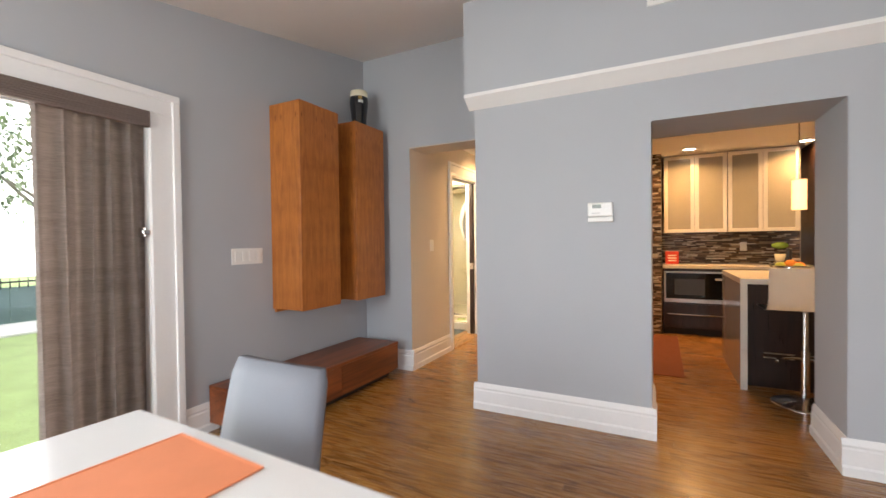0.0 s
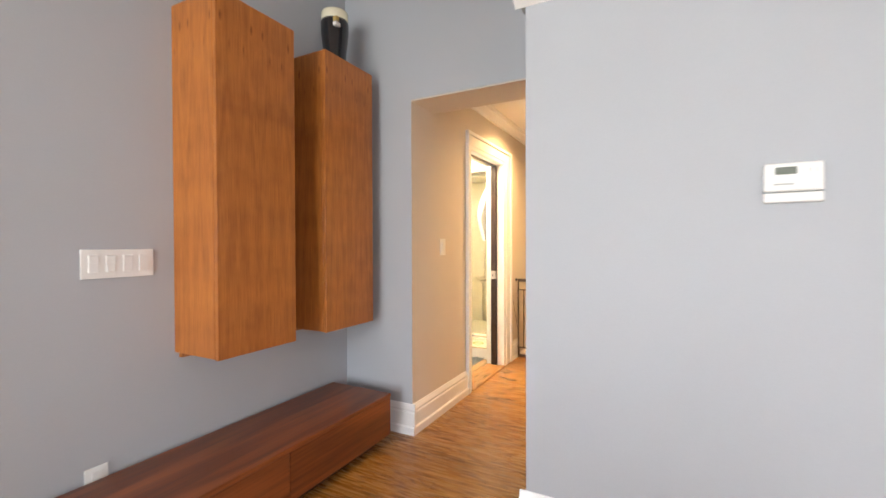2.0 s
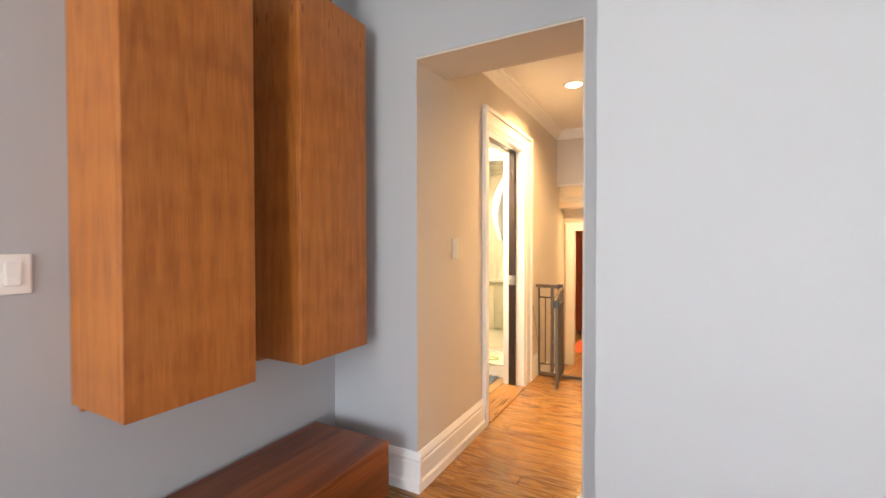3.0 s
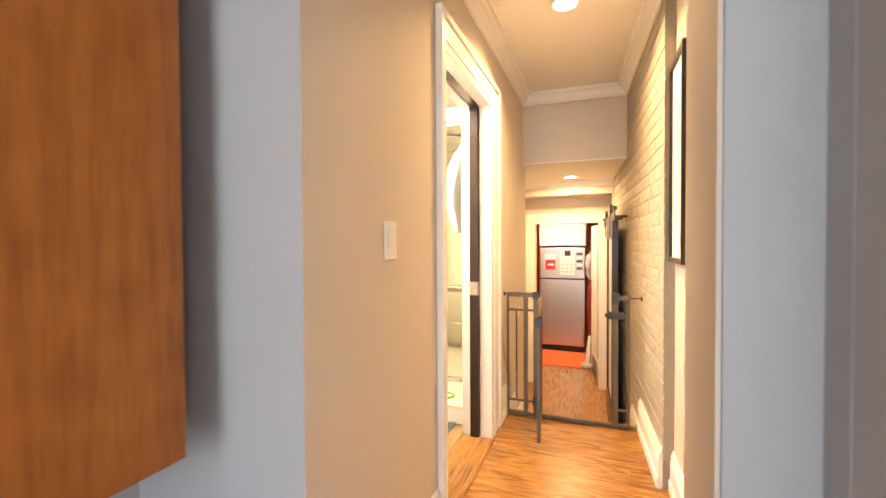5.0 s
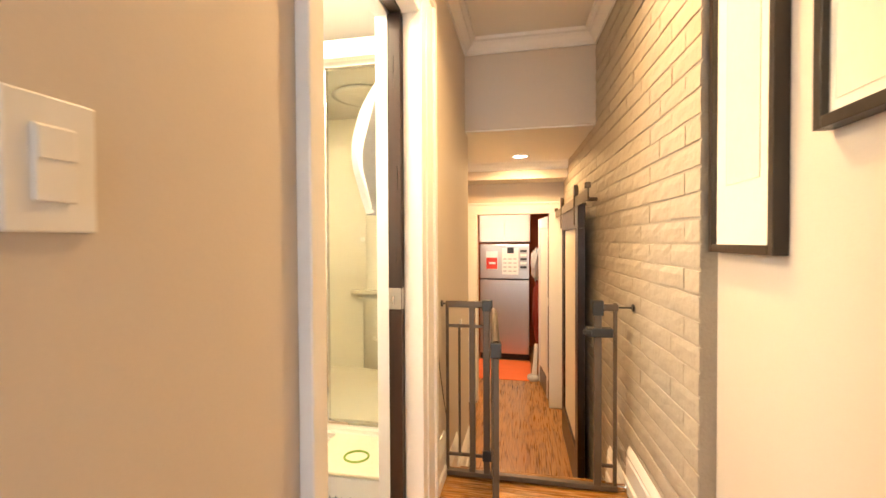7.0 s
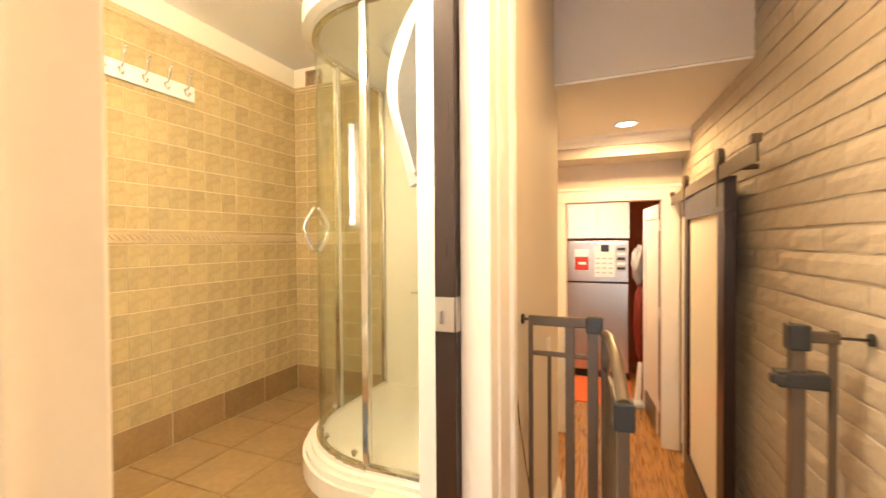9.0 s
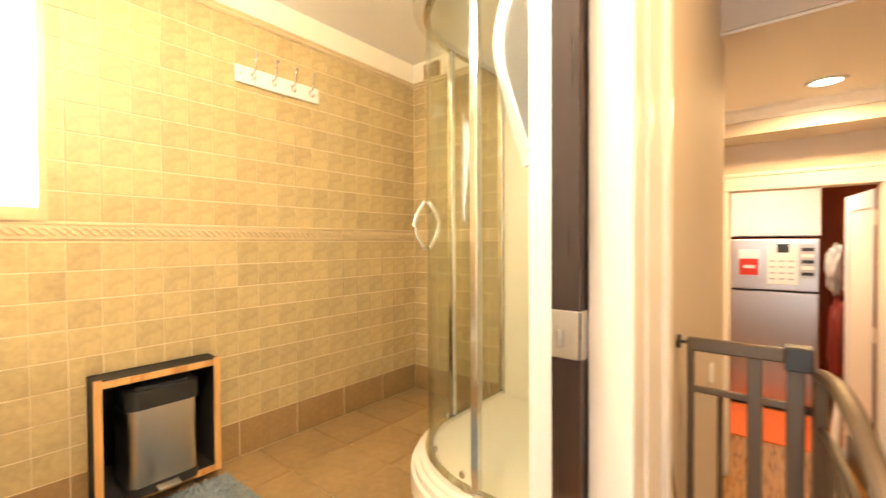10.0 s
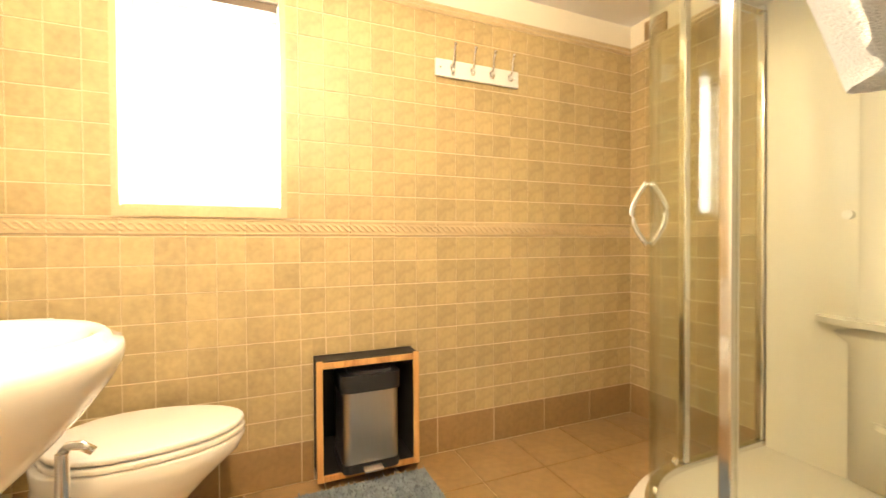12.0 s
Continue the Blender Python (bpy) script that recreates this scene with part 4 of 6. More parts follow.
part("thin_bar", rod(bmesh.new(), (-1.645, GY, 0.11), (-1.645, GY, 0.714), 0.006, 8), M_BRONZE, gate)
part("hinge_block", box(-1.535, -1.488, GY - 0.02, GY + 0.02, 0.795, 0.845, 0.004), M_BLACKP, gate)
part("hinge_block", box(-1.535, -1.488, GY - 0.022, GY + 0.02, 0.09, 0.14, 0.004), M_BLACKP, gate)
for px, pw in ((-1.022, 0.016), (-0.948, 0.008)):
    part("post", box(px - pw, px + pw, GY - pw, GY + pw, 0.03, 0.845, 0.002), M_BRONZE, gate)
part("top_bar", box(-1.03, -0.935, GY - 0.010, GY + 0.010, 0.810, 0.840, 0.004), M_BRONZE, gate)
part("cross_bar", box(-1.01, -0.95, GY - 0.006, GY + 0.006, 0.11, 0.124, 0.002), M_BRONZE, gate)
part("latch_block", box(-1.045, -0.998, GY - 0.022, GY + 0.022, 0.79, 0.855, 0.004), M_BLACKP, gate)
part("latch_tongue", boxes((-1.07, -0.96, GY - 0.03, GY + 0.02, 0.695, 0.735), (-1.085, -1.05, GY - 0.036, GY - 0.01, 0.705, 0.728), w=0.005), M_BLACKP, gate)
for bx_, sgn in ((-1.712, -1), (-0.937, 1)):
    for bz in (0.825, 0.028):
        wx = HL + 0.002 if sgn < 0 else brick_x(GY) - (0.007 if bz > 0.5 else 0.034)
        s = rod(bmesh.new(), (bx_, GY, bz), (wx, GY, bz), 0.004, 8)
        rod(s, (wx - 0.0, GY, bz), (wx - sgn * 0.007, GY, bz), 0.016, 14)
        part("wall_spindle", s, M_BLACKP if bz > 0.5 else M_CHROME, gate)
t = thing("thin_cord", (HL + 0.006, 5.2, 0), "thin pale cord hanging down the beige hall wall", "cord")
part("cord", tube([(HL + 0.006, 5.04, 0.83), (HL + 0.006, 5.06, 0.72), (HL + 0.007, 5.11, 0.63), (HL + 0.006, 5.16, 0.51), (HL + 0.008, 5.215, 0.39), (HL + 0.02, 5.25, 0.25), (HL + 0.03, 5.262, 0.0)], 0.0025, 6), M_BRONZE, t, smooth=True)
part("wall_clip", box(HL + 0.0005, HL + 0.010, 5.03, 5.05, 0.82, 0.845, 0.002), M_WHITEP, t)
# swinging panel, turned towards the walker
hinge, ang = Vector((-1.482, GY - 0.03)), radians(-84)
ca, sa = math.cos(ang), math.sin(ang)


def swing(bm):
    bmesh.ops.transform(bm, matrix=Matrix.Translation((hinge.x, hinge.y, 0)) @ Matrix.Rotation(ang, 4, 'Z'), verts=bm.verts)
    return bm


panel = part("gate_panel", swing(box(0.0, 0.022, -0.011, 0.011, 0.045, 0.80, 0.002)), M_BRONZE, gate)
part("stile", swing(box(0.40, 0.425, -0.011, 0.011, 0.045, 0.725, 0.002)), M_BRONZE, panel)
part("rail", swing(box(0.022, 0.40, -0.008, 0.008, 0.06, 0.08, 0.002)), M_BRONZE, panel)
part("arched_rail", swing(tube([(0.01 + 0.41 * i / 14, 0, 0.80 + 0.035 * math.sin(3.14 * i / 14 * 0.8) - 0.07 * (i / 14) ** 2) for i in range(15)], 0.014)), M_BRONZE, panel)
part("lower_arch", swing(tube([(0.02 + 0.39 * i / 14, 0, 0.70 + 0.02 * math.sin(3.14 * i / 14 * 0.8) - 0.06 * (i / 14) ** 2) for i in range(15)], 0.007)), M_BRONZE, panel)
for i in range(5):
    part("bar", swing(rod(bmesh.new(), (0.075 + i * 0.065, 0, 0.07), (0.075 + i * 0.065, 0, 0.70), 0.006, 8)), M_BRONZE, panel)
part("lock_block", swing(box(0.395, 0.435, -0.02, 0.02, 0.70, 0.755, 0.004)), M_BLACKP, panel)

# barn door on its rail
RA, RB = Vector((-0.985, 5.57)), Vector((-1.035, 7.45))
rd = (RB - RA).normalized()
rn = Vector((-rd.y, rd.x))


def along(s0, s1, d0, d1, z0, z1, w=0.0):
    """Box along the rail's line: s from its near end, d out from the wall."""
    bm = box(s0, s1, d0, d1, z0, z1, w)
    mt = Matrix(((rd.x, rn.x, 0, RA.x), (rd.y, rn.y, 0, RA.y), (0, 0, 1, 0), (0, 0, 0, 1)))
    bmesh.ops.transform(bm, matrix=mt, verts=bm.verts)
    return bm


t = thing("barn_door", (-1.0, 6.2, LOW), "sliding barn door with dark frame and frosted glass", "door")
D0, D1 = 0.45, 1.40
part("top_rail", along(D0, D1, -0.024, 0.022, 1.20, 1.35, 0.003), M_DARKWOOD, t)
part("bottom_rail", along(D0, D1, -0.024, 0.022, LOW + 0.015, LOW + 0.26, 0.003), M_DARKWOOD, t)
part("stile", along(D0, D0 + 0.12, -0.024, 0.022, LOW + 0.26, 1.20, 0.003), M_DARKWOOD, t)
part("stile", along(D1 - 0.11, D1, -0.024, 0.022, LOW + 0.26, 1.20, 0.003), M_DARKWOOD, t)
part("frosted_pane", along(D0 + 0.12, D1 - 0.11, -0.006, 0.006, LOW + 0.26, 1.20), mat("white_frosted_pane", (0.84, 0.81, 0.72), 0.35, var=0.03, bump=0.0), t)
for s in (0.51, 1.33):
    part("hanger_strap", along(s - 0.02, s + 0.02, 0.035, 0.041, 1.22, 1.44, 0.002), M_BRONZE, t)
    c = RA + rd * s + rn * 0.03
    part("roller", rod(bmesh.new(), (c.x + rn.x * 0.01, c.y + rn.y * 0.01, 1.435), (c.x - rn.x * 0.015, c.y - rn.y * 0.015, 1.435), 0.045, 20), M_BRONZE, t)
t = thing("barn_door_rail", (-1.0, 6.5, 1.42), "dark steel flat rail carrying the barn door", "door rail")
part("bar", along(0.0, 1.88, 0.026, 0.034, 1.335, 1.40, 0.002), M_BRONZE, t)
for s in (0.40, 0.75, 1.2, 1.85):
    c = RA + rd * s
    part("standoff", rod(bmesh.new(), (c.x + rn.x * 0.026, c.y + rn.y * 0.026, 1.375), (c.x - rn.x * 0.085, c.y - rn.y * 0.085, 1.375), 0.012, 10), M_BRONZE, t)
part("end_stop", along(0.01, 0.05, 0.015, 0.045, 1.40, 1.43, 0.003), M_BRONZE, t)
part("end_stop", along(1.82, 1.87, 0.015, 0.045, 1.40, 1.43, 0.003), M_BRONZE, t)
t = thing("wall_pipe", (-0.985, 7.44, LOW), "thin cream painted pipe beside the doorway", "pipe")
part("pipe", tube([(-0.985, 7.45, LOW + 0.06), (-0.985, 7.45, 1.35)], 0.010), M_TRIM, t)
part("foot", rod(bmesh.new(), (-0.985, 7.45, LOW), (-0.985, 7.45, LOW + 0.07), 0.016, 12), M_BRONZE, t)

# back room: fridge, cabinets, mat, door leaf
t = thing("refrigerator", (-1.65, 9.45, LOW), "stainless top-freezer refrigerator with papers on it", "refrigerator")
part("body", box(-1.985, -1.315, 9.13, 9.80, LOW + 0.0, 1.06), M_BLACKP, t)
part("freezer_door", box(-1.985, -1.315, 9.07, 9.128, 0.60, 1.075, 0.008), M_STEEL, t)
part("fridge_door", box(-1.985, -1.315, 9.07, 9.128, LOW + 0.09, 0.585, 0.008), M_STEEL, t)
part("kick_plate", box(-1.98, -1.32, 9.10, 9.129, LOW + 0.01, LOW + 0.088), M_BLACKP, t)
red = part("flyer", box(-1.90, -1.74, 9.066, 9.069, 0.73, 0.98), M_WHITEP, t, "red and white flyer")
part("red_field", box(-1.895, -1.745, 9.063, 9.0655, 0.735, 0.89), M_RED, red)
part("white_band", box(-1.86, -1.77, 9.061, 9.0628, 0.80, 0.83), M_WHITEP, red)
cal = part("calendar_sheet", box(-1.68, -1.46, 9.066, 9.069, 0.66, 1.02), M_PAPER, t, "white calendar sheet")
part("dark_picture", box(-1.61, -1.52, 9.063, 9.0655, 0.95, 1.03), M_BLACKP, cal)
for i in range(4):
    for j in range(3):
        part("print_bar", box(-1.665 + j * 0.068, -1.62 + j * 0.068, 9.0635, 9.0655, 0.70 + i * 0.055, 0.715 + i * 0.055), M_GREYT, cal)
sl = part("note_sheet", box(-1.445, -1.34, 9.066, 9.069, 0.72, 1.03), M_GREYT, t, "grey note sheet")
for i in range(5):
    part("print_bar", box(-1.435, -1.35, 9.063, 9.0655, 0.745 + i * 0.055, 0.775 + i * 0.055), M_PAPER if i % 2 else M_BLACKP, sl)
t = thing("overhead_cabinet", (-1.65, 9.5, 1.10), "white overhead cabinet above the refrigerator", "cabinet")
part("body", box(-2.0, -1.30, 9.16, 9.88, 1.10, 1.75), M_TRIM, t)
part("door", box(-1.995, -1.655, 9.135, 9.158, 1.11, 1.74, 0.003), M_TRIM, t)
part("door", box(-1.645, -1.305, 9.135, 9.158, 1.11, 1.74, 0.003), M_TRIM, t)
t = thing("floor_mat", (-1.66, 8.64, LOW), "orange-red mat in front of the refrigerator", "mat")
part("mat", box(-2.05, -1.30, 8.24, 9.05, LOW + 0.001, LOW + 0.012, 0.004), M_ORMAT, t)
t = thing("door_leaf_pantry", (-1.14, 7.9, LOW), "open white panelled door with dark edge and hinges", "door")
lf = []


def leaf(bm):
    bmesh.ops.transform(bm, matrix=Matrix.Translation((-1.128, 7.64, 0)) @ Matrix.Rotation(radians(97), 4, 'Z'), verts=bm.verts)
    return bm


part("edge_stile", leaf(box(0.0, 0.04, -0.035, 0.0, LOW + 0.01, 1.37, 0.002)), M_DARKWOOD, t)
part("stile", leaf(box(0.04, 0.12, -0.035, 0.0, LOW + 0.01, 1.37, 0.002)), M_TRIM, t)
part("stile", leaf(box(0.58, 0.68, -0.035, 0.0, LOW + 0.01, 1.37, 0.002)), M_TRIM, t)
part("rail", leaf(box(0.12, 0.58, -0.035, 0.0, LOW + 0.01, LOW + 0.20, 0.002)), M_DARKWOOD, t)
part("rail", leaf(box(0.12, 0.58, -0.035, 0.0, 1.26, 1.37, 0.002)), M_TRIM, t)
part("panel", leaf(box(0.12, 0.58, -0.025, -0.01, LOW + 0.20, 1.26)), M_PAPER, t)
for hz in (-0.30, 0.45, 1.15):
    part("hinge", leaf(box(-0.006, 0.03, 0.0, 0.004, hz, hz + 0.09)), M_ALU, t)
t = thing("coat_bundle", (-1.22, 8.75, 0.0), "dark red and grey jackets hung beside the refrigerator", "coats")
rng = random.Random(4)
bm = bmesh.new()
bmesh.ops.create_icosphere(bm, subdivisions=4, radius=1.0)
for v in bm.verts:
    k = noise.noise(v.co * 2.3) * 0.25 + noise.noise(v.co * 6) * 0.1
    v.co = Vector((v.co.x * 0.075, v.co.y * 0.12, v.co.z * 0.42)) * (1 + k) + Vector((-1.20, 8.72, 0.25))
part("jacket", bm, M_DRED, t, smooth=True)
bm = bmesh.new()
bmesh.ops.create_icosphere(bm, subdivisions=4, radius=1.0)
for v in bm.verts:
    k = noise.noise(v.co * 2.9 + Vector((3, 1, 2))) * 0.3
    v.co = Vector((v.co.x * 0.06, v.co.y * 0.09, v.co.z * 0.20)) * (1 + k) + Vector((-1.235, 8.70, 0.82))
part("grey_jacket", bm, M_GREYT, t, smooth=True)
part("hook_rail", box(-1.21, -0.80, 8.70, 8.72, 0.98, 1.02), M_DARKWOOD, t)
t = thing("stick_vacuum", (-1.27, 8.30, LOW), "white and grey upright floor cleaner", "vacuum")
part("head", lathe([(0.0, 0), (0.07, 0), (0.075, 0.02), (0.07, 0.05), (0.03, 0.07), (0.0, 0.07)], (-1.27, 8.30, LOW + 0.001)), M_GREYT, t, smooth=True)
part("stem", rod(bmesh.new(), (-1.26, 8.30, LOW + 0.06), (-1.235, 8.34, LOW + 0.42), 0.028, 12, 0.02), M_WHITEP, t)

# ---- kitchen ----
t = thing("kitchen_island", (1.7, 4.36, 0), "island with cream waterfall top and dark cabinet base", "kitchen island")
part("worktop", box(0.96, 2.6, 3.81, 4.93, 0.855, 0.90, 0.003), M_QUARTZ, t)
part("end_panel", box(0.96, 1.005, 3.81, 4.93, 0.0, 0.854, 0.003), M_TAUPE, t, "taupe polished end panel")
part("panel_edge", box(0.959, 1.006, 3.805, 3.812, 0.0, 0.899), M_QUARTZ, t)
part("cabinet", box(1.007, 2.58, 3.95, 4.90, 0.0, 0.853), M_DARKWOOD, t)
for hx in (1.13, 1.38):
    part("handle", tube([(hx, 3.95, 0.255), (hx, 3.92, 0.255), (hx + 0.2, 3.92, 0.255), (hx + 0.2, 3.95, 0.255)], 0.007), M_CHROME, t)
    part("handle", tube([(hx, 3.95, 0.290), (hx, 3.92, 0.290), (hx + 0.2, 3.92, 0.290), (hx + 0.2, 3.95, 0.290)], 0.007), M_CHROME, t)
t = thing("bar_stool", (1.32, 3.60, 0), "white leather bar stool on a chrome pedestal", "bar stool")
part("base", lathe([(0.0, 0), (0.205, 0), (0.205, 0.006), (0.19, 0.012), (0.06, 0.028), (0.035, 0.05), (0.0, 0.05)], (1.32, 3.60, 0.001)), M_CHROME, t, smooth=True)
part("pole", rod(rod(bmesh.new(), (1.32, 3.60, 0.04), (1.32, 3.60, 0.40), 0.028, 20), (1.32, 3.60, 0.40), (1.32, 3.60, 0.68), 0.02, 20), M_CHROME, t, smooth=False)
part("footrest", tube([(1.32 + 0.16 * math.cos(a), 3.62 + 0.16 * math.sin(a), 0.30) for a in [math.pi * i / 12 for i in range(13)]], 0.01), M_CHROME, t, smooth=True)
bm = bmesh.new()
rows = []
for j in range(12):
    v = j / 11
    if v < 0.5:
        yy, zz = 3.80 - 0.34 * v / 0.5, 0.70
    else:
        a = (v - 0.5) / 0.5
        yy, zz = 3.46 - 0.06 * math.sin(min(a * 3, 1) * 1.57) - 0.02 * a, 0.70 + 0.31 * a
    rows.append([bm.verts.new((1.32 + s * 0.255, yy, zz)) for s in (-1, -0.9, -0.5, 0, 0.5, 0.9, 1)])
for a, b in zip(rows, rows[1:]):
    for i in range(6):
        bm.faces.new((a[i], a[i + 1], b[i + 1], b[i]))
bmesh.ops.solidify(bm, geom=bm.faces[:], thickness=0.05)
bev(bm, 0.015, 3)
part("seat_shell", bm, mat("white_leather", (0.72, 0.70, 0.66), 0.4, var=0.03, fine=200), t, smooth=True)
t = thing("base_cabinet", (1.2, 6.1, 0), "espresso base cabinet with a drawer", "cabinet")
part("body", box(0.42, 1.95, 5.86, 6.44, 0.09, 0.85), M_DARKWOOD, t)
part("plinth", box(0.42, 1.95, 5.92, 6.44, 0.0, 0.089), M_BLACKIN, t)
part("drawer_front", box(0.425, 1.15, 5.838, 5.858, 0.10, 0.40, 0.002), M_DARKWOOD, t)
part("drawer_front", box(1.155, 1.945, 5.838, 5.858, 0.10, 0.84, 0.002), M_DARKWOOD, t)
part("handle", tube([(0.47, 5.838, 0.27), (0.47, 5.81, 0.27), (1.10, 5.81, 0.27), (1.10, 5.838, 0.27)], 0.007), M_CHROME, t)
t = thing("worktop", (1.2, 6.12, 0.85), "cream quartz worktop along the kitchen wall", "worktop")
part("slab", box(0.42, 1.95, 5.82, 6.44, 0.852, 0.892, 0.003), M_QUARTZ, t)
t = thing("microwave", (0.79, 5.85, 0.42), "built-in steel microwave drawer with black glass", "microwave")
part("frame", boxes((0.43, 1.15, 5.825, 5.857, 0.42, 0.468), (0.43, 1.15, 5.825, 5.857, 0.795, 0.815), (0.43, 0.452, 5.825, 5.857, 0.468, 0.795), (1.13, 1.15, 5.825, 5.857, 0.468, 0.795), w=0.002), M_STEEL, t)
part("glass_front", box(0.452, 1.13, 5.83, 5.85, 0.468, 0.795), M_BLKGLASS, t)
part("window", box(0.55, 0.88, 5.827, 5.831, 0.52, 0.72), mat("smoked_window", (0.05, 0.05, 0.055), 0.2), t)
part("display", box(0.99, 1.06, 5.827, 5.831, 0.71, 0.735), M_GREYT, t)
for i, (ux0, ux1) in enumerate(((0.435, 1.145), (1.15, 1.87))):
    t = thing("wall_cabinet", ((ux0 + ux1) / 2, 6.26, 1.31), "kitchen wall cabinet with frosted glass doors", "cabinet", "frosted kitchen cabinets")
    part("body", box(ux0, ux1, 6.105, 6.44, 1.305, 2.326), M_DARKWOOD, t)
    mid = (ux0 + ux1) / 2
    for a, b in ((ux0 + 0.002, mid - 0.002), (mid + 0.002, ux1 - 0.002)):
        dr = part("door", boxes((a, a + 0.045, 6.08, 6.102, 1.31, 2.318), (b - 0.045, b, 6.08, 6.102, 1.31, 2.318),
                                (a + 0.045, b - 0.045, 6.08, 6.102, 1.31, 1.355), (a + 0.045, b - 0.045, 6.08, 6.102, 2.273, 2.318), w=0.002), M_ALU, t, "aluminium-framed door")
        part("pane", box(a + 0.045, b - 0.045, 6.088, 6.098, 1.355, 2.273), M_FROST, dr)
t = thing("tall_cabinet", (2.4, 6.0, 0), "espresso tall cabinet round the steel refrigerator", "cabinet")
part("side_panel", box(1.955, 1.995, 5.70, 6.44, 0, 2.326), M_DARKWOOD, t)
part("top_box", box(1.995, 3.05, 5.80, 6.44, 1.82, 2.326), M_DARKWOOD, t)
t = thing("refrigerator", (2.45, 6.0, 0), "stainless kitchen refrigerator in a dark surround", "refrigerator")
part("body", box(2.01, 2.92, 5.76, 6.42, 0, 1.79), M_BLACKP, t)
part("door", box(2.01, 2.46, 5.69, 5.755, 0.06, 1.79, 0.006), M_STEEL, t)
part("door", box(2.465, 2.92, 5.69, 5.755, 0.06, 1.79, 0.006), M_STEEL, t)
part("handle", rod(bmesh.new(), (2.42, 5.65, 0.6), (2.42, 5.65, 1.5), 0.012), M_STEEL, t)
t = thing("pendant_lamp", (1.515, 4.6, 2.33), "glowing pale cylinder pendant over the island", "pendant lamp")
part("canopy", lathe([(0.0, 0), (0.06, 0), (0.055, -0.025), (0.0, -0.03)], (1.515, 4.6, 2.33)), M_CHROME, t, smooth=True)
part("cord", rod(bmesh.new(), (1.515, 4.6, 1.75), (1.515, 4.6, 2.305), 0.004, 8), M_BLACKP, t)
part("shade", lathe([(0.0, 0), (0.055, 0), (0.055, 0.27), (0.0, 0.27)], (1.515, 4.6, 1.48), 32), M_PEND, t)
t = thing("fruit_bowl", (1.42, 4.45, 0.90), "wire bowl of oranges and green apples on the island", "fruit bowl")
part("bowl", lathe([(0.0, 0.002), (0.07, 0.002), (0.11, 0.03), (0.15, 0.08), (0.155, 0.08), (0.115, 0.026), (0.07, 0.0), (0.0, 0.0)], (1.42, 4.45, 0.9005)), M_CHROME, t, smooth=True)
for fx, fy, fz, fr, fm in ((0, 0, 0.09, 0.045, M_FRUITO), (0.07, 0.03, 0.075, 0.04, M_FRUITO), (-0.075, -0.01, 0.07, 0.042, M_FRUITG), (-0.02, 0.08, 0.07, 0.04, M_FRUITG), (0.04, -0.075, 0.07, 0.038, M_FRUITG)):
    part("fruit", lathe([(0.0, -fr * 0.9), (fr * 0.6, -fr * 0.78), (fr * 0.95, -fr * 0.3), (fr, 0.0), (fr * 0.93, fr * 0.4), (fr * 0.5, fr * 0.82), (0.0, fr * 0.86)], (1.42 + fx, 4.45 + fy, 0.90 + fz), 20), fm, t, smooth=True)
t = thing("stand_mixer", (1.72, 6.15, 0.893), "small black and cream mixer with green head on the worktop", "mixer")
part("base", box(1.63, 1.83, 6.08, 6.24, 0.894, 0.93, 0.012, 3), M_BLACKP, t)
part("column", box(1.75, 1.80, 6.10, 6.20, 0.93, 1.10, 0.015, 3), M_BLACKP, t)
bm = bmesh.new()
bmesh.ops.create_icosphere(bm, subdivisions=3, radius=1.0, matrix=Matrix.LocRotScale((1.69, 6.16, 1.135), None, (0.085, 0.05, 0.042)))
part("head", bm, M_GREEN, t, smooth=True)
part("bowl", lathe([(0.0, 0), (0.035, 0), (0.05, 0.04), (0.06, 0.10), (0.0, 0.10)], (1.69, 6.15, 0.931)), M_CREAMP, t, smooth=True)
t = thing("red_tin", (0.53, 6.2, 0.893), "red printed tin on the worktop", "tin")
part("tin", box(0.45, 0.61, 6.16, 6.26, 0.893, 1.06, 0.006), M_RED, t)
for i in range(3):
    part("print_bar", box(0.48, 0.58, 6.157, 6.1602, 0.93 + i * 0.035, 0.945 + i * 0.035), M_PAPER, t)
wall_plate("wall_socket", (1.36, 6.425, 1.12), 0.075, 0.115, (0, -1, 0), 1, "beige outlet on the mosaic backsplash", "socket")
t = thing("kitchen_rug", (0.2, 4.9, 0), "rust-coloured rug on the oak kitchen floor", "rug")
part("rug", box(-0.35, 0.575, 3.93, 5.70, 0.001, 0.010, 0.003), M_RUST, t)


